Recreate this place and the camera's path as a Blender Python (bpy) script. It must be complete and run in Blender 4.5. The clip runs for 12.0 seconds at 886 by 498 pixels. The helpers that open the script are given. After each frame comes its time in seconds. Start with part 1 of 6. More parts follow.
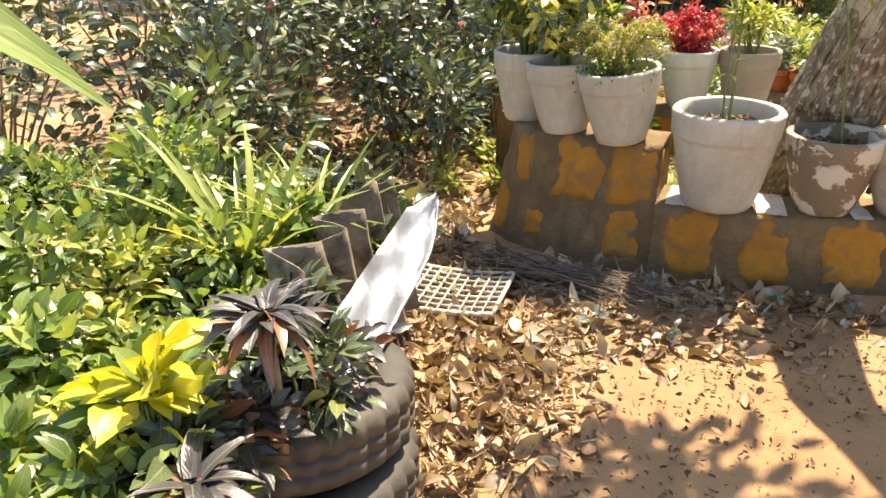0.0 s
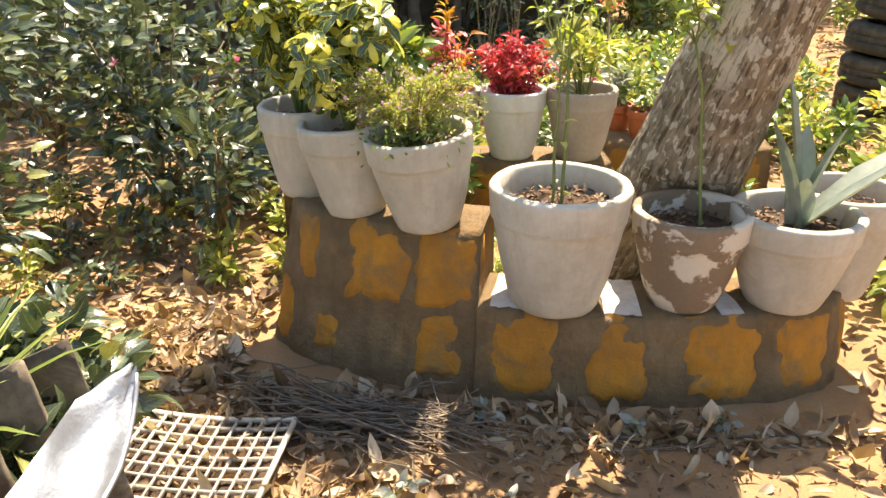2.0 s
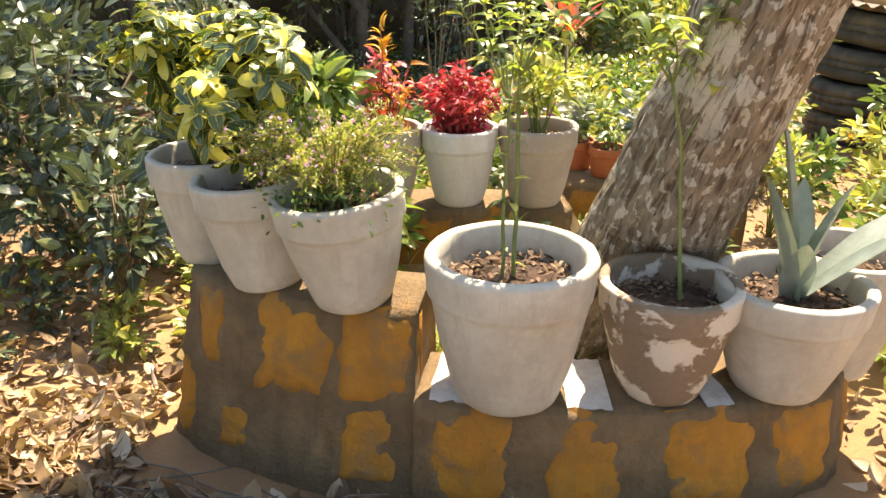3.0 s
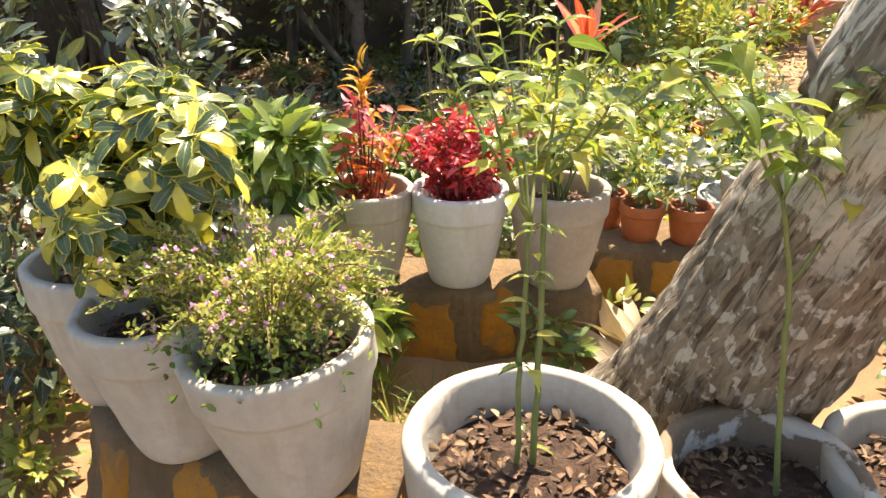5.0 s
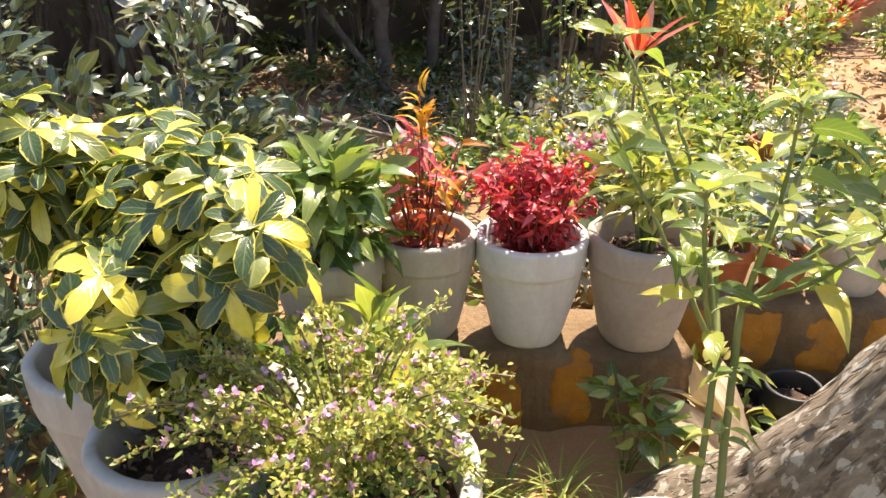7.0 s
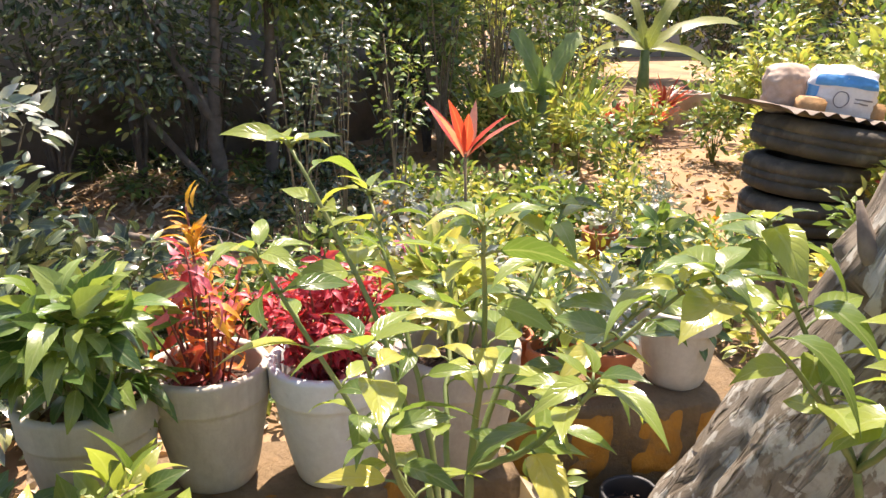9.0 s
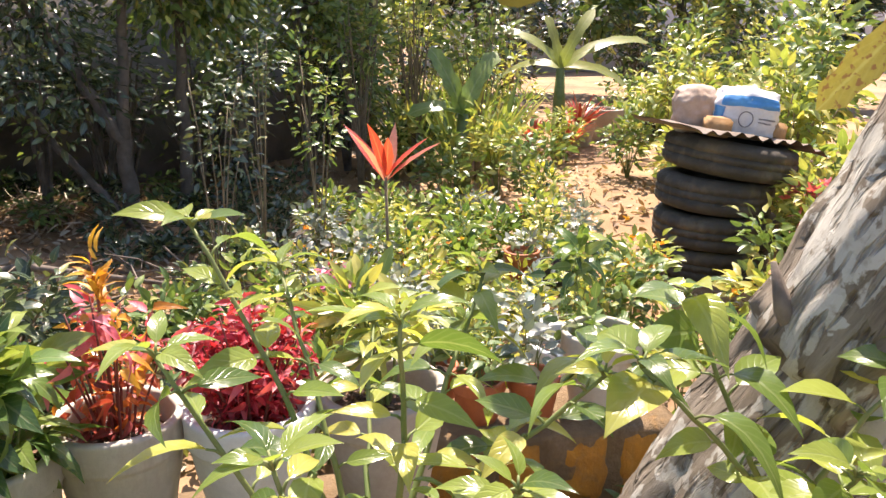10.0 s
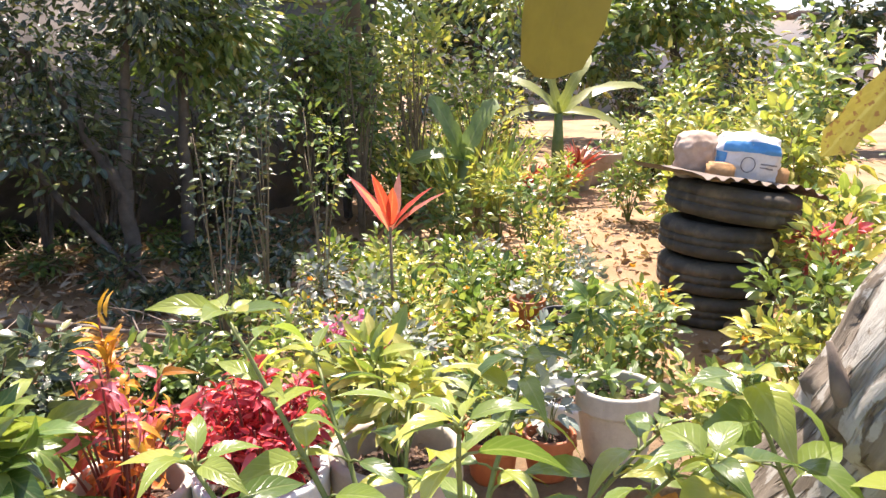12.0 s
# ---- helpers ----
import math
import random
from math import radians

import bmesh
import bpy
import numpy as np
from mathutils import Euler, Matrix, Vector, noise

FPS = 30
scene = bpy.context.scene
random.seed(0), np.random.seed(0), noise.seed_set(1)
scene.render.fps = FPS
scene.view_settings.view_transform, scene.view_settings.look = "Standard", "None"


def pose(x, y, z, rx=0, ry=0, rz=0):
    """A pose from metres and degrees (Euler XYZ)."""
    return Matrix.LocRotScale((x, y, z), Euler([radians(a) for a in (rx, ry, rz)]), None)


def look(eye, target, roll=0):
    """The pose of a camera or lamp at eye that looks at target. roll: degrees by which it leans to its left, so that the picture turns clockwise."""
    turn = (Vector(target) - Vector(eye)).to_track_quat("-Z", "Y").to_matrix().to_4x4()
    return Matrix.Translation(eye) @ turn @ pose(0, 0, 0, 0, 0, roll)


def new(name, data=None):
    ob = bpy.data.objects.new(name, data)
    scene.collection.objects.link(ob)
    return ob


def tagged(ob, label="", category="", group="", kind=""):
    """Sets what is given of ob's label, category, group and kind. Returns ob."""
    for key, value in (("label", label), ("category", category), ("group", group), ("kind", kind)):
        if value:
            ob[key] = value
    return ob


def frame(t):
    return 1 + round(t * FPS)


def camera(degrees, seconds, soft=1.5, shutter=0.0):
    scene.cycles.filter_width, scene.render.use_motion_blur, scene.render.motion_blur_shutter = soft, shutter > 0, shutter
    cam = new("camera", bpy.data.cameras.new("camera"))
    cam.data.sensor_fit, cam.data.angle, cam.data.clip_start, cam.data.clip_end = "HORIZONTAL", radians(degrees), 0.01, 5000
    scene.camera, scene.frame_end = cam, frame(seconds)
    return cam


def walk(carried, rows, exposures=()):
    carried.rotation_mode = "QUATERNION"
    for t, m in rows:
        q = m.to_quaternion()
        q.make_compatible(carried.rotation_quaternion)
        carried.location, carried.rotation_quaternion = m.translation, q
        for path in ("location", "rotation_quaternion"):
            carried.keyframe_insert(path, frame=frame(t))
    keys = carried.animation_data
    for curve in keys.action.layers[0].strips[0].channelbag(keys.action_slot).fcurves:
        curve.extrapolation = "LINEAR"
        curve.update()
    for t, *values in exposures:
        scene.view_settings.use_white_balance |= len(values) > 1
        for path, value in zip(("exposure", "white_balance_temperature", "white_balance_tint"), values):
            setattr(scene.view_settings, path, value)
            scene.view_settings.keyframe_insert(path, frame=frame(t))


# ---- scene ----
cam = camera(60.0, 12.0)
PATH = [
    (0, (0.375, -1.226, 1.481), (-0.233, 0.489, 0.651), -1.1),
    (0.5, (0.364, -0.969, 1.458), (-0.123, 0.785, 0.63), -0.2),
    (1, (0.358, -0.7, 1.483), (0.008, 1.087, 0.656), -0.4),
    (1.5, (0.369, -0.504, 1.485), (0.064, 1.292, 0.661), -0.7),
    (2, (0.402, -0.25, 1.483), (0.152, 1.554, 0.657), -0.3),
    (2.5, (0.413, -0.015, 1.495), (0.206, 1.797, 0.673), 0.2),
    (3, (0.435, 0.223, 1.457), (0.277, 2.055, 0.671), 0.1),
    (3.2, (0.452, 0.318, 1.475), (0.32, 2.147, 0.678), -0.3),
    (4.8, (0.427, 0.877, 1.509), (0.276, 2.697, 0.694), 0.0),
    (5, (0.408, 0.914, 1.507), (0.234, 2.733, 0.695), -0.0),
    (5.5, (0.365, 1.0, 1.51), (0.173, 2.812, 0.684), 0.0),
    (6, (0.287, 1.11, 1.513), (0.092, 2.917, 0.679), 0.1),
    (6.5, (0.216, 1.202, 1.538), (0.027, 3.005, 0.693), 0.3),
    (6.7, (0.198, 1.227, 1.545), (0.01, 3.029, 0.697), 0.4),
    (8.3, (0.348, 1.37, 1.453), (0.179, 3.248, 0.786), 0.5),
    (8.5, (0.37, 1.413, 1.459), (0.251, 3.304, 0.819), -0.9),
    (9, (0.394, 1.453, 1.509), (0.531, 3.358, 0.913), -0.1),
    (9.5, (0.409, 1.483, 1.533), (0.699, 3.375, 0.953), 0.0),
    (10, (0.405, 1.496, 1.552), (0.74, 3.386, 0.99), 0.2),
    (10.5, (0.4, 1.514, 1.569), (0.74, 3.41, 1.032), -0.2),
    (11, (0.389, 1.518, 1.586), (0.735, 3.426, 1.095), -0.4),
    (11.5, (0.375, 1.526, 1.587), (0.723, 3.44, 1.123), -0.4),
    (12, (0.373, 1.54, 1.58), (0.719, 3.456, 1.125), -0.4),
]
walk(cam, [(t, look(eye, target, roll)) for t, eye, target, roll in PATH], exposures=[(0, 1.53, 7700, 14), (3.2, 1.65, 7700, 15), (6, 1.48, 7200, 20), (10, 1.42, 6700, 22), (12, 1.54, 6550, 23)])

# ---- daylight ----
SUN = Vector((0.14, 0.50, 1.0)).normalized()
world = bpy.data.worlds.new("daylight")
scene.world = world
world.use_nodes = True
wn = world.node_tree
sky = wn.nodes.new("ShaderNodeTexSky")
sky.sky_type = "NISHITA"
sky.sun_disc = False
sky.sun_elevation = math.asin(SUN.z)
sky.sun_rotation = math.atan2(SUN.x, SUN.y)
wn.links.new(sky.outputs[0], wn.nodes["Background"].inputs[0])
wn.nodes["Background"].inputs[1].default_value = 0.11
sun = new("sun", bpy.data.lights.new("sun", "SUN"))
sun.data.energy, sun.data.angle, sun.data.color = 5.0, radians(0.6), (1.0, 0.92, 0.78)
sun.matrix_world = look(SUN * 20, (0, 0, 0))

rng = np.random.default_rng(7)


# ---- materials ----
def shader(name, rough=0.7, metal=0.0):
    m = bpy.data.materials.new(name)
    m.use_nodes = True
    b = m.node_tree.nodes["Principled BSDF"]
    b.inputs["Roughness"].default_value = rough
    b.inputs["Metallic"].default_value = metal
    return m, m.node_tree, b


def node(t, kind, **vals):
    n = t.nodes.new(kind)
    for k, v in vals.items():
        n.inputs[k.replace("_", " ")].default_value = v
    return n


def ramp(t, src, stops, inter="LINEAR"):
    r = t.nodes.new("ShaderNodeValToRGB")
    r.color_ramp.interpolation = inter
    el = r.color_ramp.elements
    while len(el) < len(stops):
        el.new(0.5)
    for e, (p, c) in zip(el, stops):
        e.position, e.color = p, (*c, 1)
    t.links.new(src, r.inputs[0])
    return r.outputs[0]


def blend(t, fac, a, b, how="MIX"):
    n = t.nodes.new("ShaderNodeMix")
    n.data_type, n.blend_type = "RGBA", how
    for key, v in ((0, fac), (6, a), (7, b)):
        if hasattr(v, "is_output"):
            t.links.new(v, n.inputs[key])
        else:
            n.inputs[key].default_value = v if key == 0 else (*v, 1)
    return n.outputs[2]


def bump(t, b, src, strength=0.4, dist=0.01):
    n = node(t, "ShaderNodeBump", Strength=strength, Distance=dist)
    t.links.new(src, n.inputs["Height"])
    t.links.new(n.outputs[0], b.inputs["Normal"])


def coords(t, scale=(1, 1, 1), rot=(0, 0, 0)):
    c = t.nodes.new("ShaderNodeTexCoord")
    mp = t.nodes.new("ShaderNodeMapping")
    mp.inputs["Scale"].default_value = scale
    mp.inputs["Rotation"].default_value = rot
    t.links.new(c.outputs["Object"], mp.inputs[0])
    return mp.outputs[0]


def tex(t, scale, detail=6, rough=0.6, vec=None, dist=0.0):
    n = node(t, "ShaderNodeTexNoise", Scale=scale, Detail=detail, Roughness=rough, Distortion=dist)
    t.links.new(vec if vec is not None else coords(t), n.inputs["Vector"])
    return n.outputs[0]


def surface(name, stops, scale=6, rough=0.75, fine=80, bumps=0.4, dist=0.004, metal=0.0, stain=None, stain_scale=3, stain_at=(0.55, 0.7), drip=None):
    """A worn surface: broad colour change, fine grain, and stains with an edge of their own."""
    m, t, b = shader(name, rough, metal)
    v = coords(t)
    col = ramp(t, tex(t, scale, 5, 0.6, v), stops)
    grain = tex(t, fine, 6, 0.7, v)
    col = blend(t, 0.35, col, ramp(t, grain, [(0.25, (0.45, 0.45, 0.45)), (0.75, (1, 1, 1))]), "MULTIPLY")
    if stain:
        mask = ramp(t, tex(t, stain_scale, 8, 0.65, v, 0.4), [(stain_at[0], (0, 0, 0)), (stain_at[1], (1, 1, 1))])
        col = blend(t, mask, col, stain)
    if drip:
        run = ramp(t, tex(t, 1.0, 6, 0.65, coords(t, (22, 22, 2.2))), [(0.5, (0, 0, 0)), (0.72, (0.6, 0.6, 0.6))])
        col = blend(t, run, col, drip)
    t.links.new(col, b.inputs["Base Color"])
    bump(t, b, grain, bumps, dist)
    return m


def olive(c):
    """Takes the harshness out of a green: a little red and blue in it."""
    r, g, b = c
    return (r + 0.16 * g, g * 0.97, b + 0.10 * g) if g > r else c


def arith(t, how, a, b=0.0, c=0.0):
    n = t.nodes.new("ShaderNodeMath")
    n.operation = how
    for key, v in enumerate((a, b, c)):
        if hasattr(v, "is_output"):
            t.links.new(v, n.inputs[key])
        else:
            n.inputs[key].default_value = v
    return n.outputs[0]


def leaf_veins(t):
    """Distance from the midrib (0 to 1) and a mask of midrib and side veins."""
    c = t.nodes.new("ShaderNodeTexCoord")
    sep = t.nodes.new("ShaderNodeSeparateXYZ")
    t.links.new(c.outputs["UV"], sep.inputs[0])
    off = arith(t, "MULTIPLY", arith(t, "ABSOLUTE", arith(t, "SUBTRACT", sep.outputs[0], 0.5)), 2.0)
    wave = arith(t, "SINE", arith(t, "MULTIPLY_ADD", off, -14.0, arith(t, "MULTIPLY", sep.outputs[1], 44.0)))
    side = ramp(t, arith(t, "MULTIPLY_ADD", wave, 0.5, 0.5), [(0.7, (0, 0, 0)), (1.0, (0.28, 0.28, 0.28))])
    mid = ramp(t, off, [(0.05, (1, 1, 1)), (0.13, (0, 0, 0))])
    return off, blend(t, 1.0, mid, side, "LIGHTEN")


def leafy(name, stops, rough=0.36, through_light=0.35, edge=None, edge_at=0.5, lift=1.3, veins=0.3, margin=None):
    """Leaves: each its own tint, pale veins, light passes through them."""
    m, t, b = shader(name, rough)
    g = t.nodes.new("ShaderNodeNewGeometry")
    col = ramp(t, g.outputs["Random Per Island"], [(p, tuple(min(0.85, q * lift) for q in olive(c))) for p, c in stops])
    v = coords(t)
    col = blend(t, 0.45, col, ramp(t, tex(t, 26, 4, 0.6, v), [(0.3, (0.5, 0.5, 0.45)), (0.7, (1, 1, 1))]), "MULTIPLY")
    off, vein = leaf_veins(t)
    if margin:
        rim = arith(t, "ADD", off, arith(t, "MULTIPLY_ADD", tex(t, 45, 4, 0.6, v), 0.9, -0.45))
        col = blend(t, ramp(t, rim, [(edge_at - 0.04, (0, 0, 0)), (edge_at + 0.04, (1, 1, 1))]), col, margin)
    if veins:
        col = blend(t, arith(t, "MULTIPLY", vein, veins), col, blend(t, 0.6, col, (0.62, 0.66, 0.34), "MIX"))
    if edge:
        col = blend(t, ramp(t, tex(t, 34, 2, 0.5, v), [(edge_at - 0.03, (0, 0, 0)), (edge_at + 0.03, (1, 1, 1))]), col, edge)
    t.links.new(col, b.inputs["Base Color"])
    b.inputs["Specular IOR Level"].default_value = 0.75
    tr = t.nodes.new("ShaderNodeBsdfTranslucent")
    t.links.new(blend(t, 1.0, col, (1.0, 1.0, 0.55), "MULTIPLY"), tr.inputs[0])
    mix = t.nodes.new("ShaderNodeMixShader")
    mix.inputs[0].default_value = through_light
    t.links.new(b.outputs[0], mix.inputs[1])
    t.links.new(tr.outputs[0], mix.inputs[2])
    t.links.new(mix.outputs[0], t.nodes["Material Output"].inputs[0])
    bump(t, b, arith(t, "SUBTRACT", tex(t, 60, 3, 0.5, v), arith(t, "MULTIPLY", vein, 0.7)), 0.35, 0.0025)
    return m


def ground_material():
    m, t, b = shader("sandy_soil", 0.9)
    v = coords(t)
    sand = ramp(t, tex(t, 1.6, 8, 0.62, v), [(0.3, (0.34, 0.195, 0.085)), (0.55, (0.46, 0.285, 0.145)), (0.75, (0.55, 0.38, 0.23))])
    dark = ramp(t, tex(t, 0.7, 9, 0.65, v, 0.3), [(0.42, (0, 0, 0)), (0.62, (0.75, 0.75, 0.75))])
    col = blend(t, dark, sand, (0.19, 0.115, 0.06))
    pebb = tex(t, 110, 8, 0.75, v)
    col = blend(t, 0.5, col, ramp(t, pebb, [(0.3, (0.45, 0.4, 0.36)), (0.7, (1, 1, 1))]), "MULTIPLY")
    t.links.new(col, b.inputs["Base Color"])
    bump(t, b, blend(t, 0.4, pebb, tex(t, 14, 8, 0.7, v)), 0.7, 0.012)
    return m


def trunk_material():
    """Grey-brown palm bark: fissures along the trunk, faint rings, pale lichen in small and large patches."""
    m, t, b = shader("palm_bark", 0.88)
    c = t.nodes.new("ShaderNodeTexCoord")

    def along(su, sv):
        mp = t.nodes.new("ShaderNodeMapping")
        mp.inputs["Scale"].default_value = (su, sv, 1)
        t.links.new(c.outputs["UV"], mp.inputs[0])
        return mp.outputs[0]

    fib = tex(t, 1.0, 9, 0.72, along(52, 12), 0.6)
    col = ramp(t, fib, [(0.3, (0.10, 0.08, 0.055)), (0.5, (0.215, 0.178, 0.128)), (0.72, (0.36, 0.315, 0.245))])
    col = blend(t, 0.5, col, ramp(t, tex(t, 5, 4, 0.6, along(1, 1)), [(0.35, (0.62, 0.55, 0.45)), (0.65, (1, 1, 1))]), "MULTIPLY")
    crack = ramp(t, tex(t, 1.0, 3, 0.5, along(42, 7), 0.5), [(0.33, (0, 0, 0)), (0.43, (1, 1, 1))])
    fine = ramp(t, tex(t, 1.0, 3, 0.5, along(95, 16), 0.4), [(0.32, (0.2, 0.2, 0.2)), (0.42, (1, 1, 1))])
    gap = blend(t, 1.0, crack, fine, "MULTIPLY")
    spot = ramp(t, tex(t, 1.0, 5, 0.5, along(40, 24), 0.2), [(0.56, (0, 0, 0)), (0.59, (0.85, 0.85, 0.85))])
    wide = ramp(t, tex(t, 1.0, 7, 0.6, along(8, 6), 0.3), [(0.52, (0, 0, 0)), (0.535, (1, 1, 1))])
    sep = t.nodes.new("ShaderNodeSeparateXYZ")
    t.links.new(c.outputs["UV"], sep.inputs[0])
    high = ramp(t, arith(t, "MULTIPLY", sep.outputs[1], 0.5), [(0.5, (0, 0, 0)), (0.62, (1, 1, 1))])
    lich = blend(t, 1.0, spot, blend(t, 1.0, wide, high, "MULTIPLY"), "LIGHTEN")
    lich = blend(t, 1.0, lich, ramp(t, tex(t, 70, 4, 0.6, along(1, 1)), [(0.3, (0.55, 0.55, 0.55)), (0.5, (1, 1, 1))]), "MULTIPLY")
    col = blend(t, lich, col, (0.45, 0.43, 0.36))
    col = blend(t, 1.0, col, ramp(t, gap, [(0.0, (0.42, 0.38, 0.33)), (1.0, (1, 1, 1))]), "MULTIPLY")
    t.links.new(col, b.inputs["Base Color"])
    bump(t, b, blend(t, 0.35, gap, fib), 0.9, 0.012)
    return m


def two_layer(name, under, over, scale, at, rough=0.8, streak=(1, 1, 1)):
    m, t, b = shader(name, rough)
    v = coords(t, streak)
    mask = ramp(t, tex(t, scale, 9, 0.62, v, 0.3), [(at - 0.015, (0, 0, 0)), (at + 0.015, (1, 1, 1))])
    grain = tex(t, 70, 6, 0.7)
    a = blend(t, 0.4, under, ramp(t, grain, [(0.3, (0.5, 0.5, 0.5)), (0.7, (1, 1, 1))]), "MULTIPLY")
    c = blend(t, 0.25, over, ramp(t, grain, [(0.3, (0.6, 0.57, 0.52)), (0.7, (1, 1, 1))]), "MULTIPLY")
    t.links.new(blend(t, mask, a, c), b.inputs["Base Color"])
    bump(t, b, blend(t, 0.35, mask, grain), 0.6, 0.004)
    return m


def plain(name, col, rough=0.5, metal=0.0):
    return surface(name, [(0.3, tuple(c * 0.8 for c in col)), (0.7, col)], 8, rough, 60, 0.15, 0.002, metal)


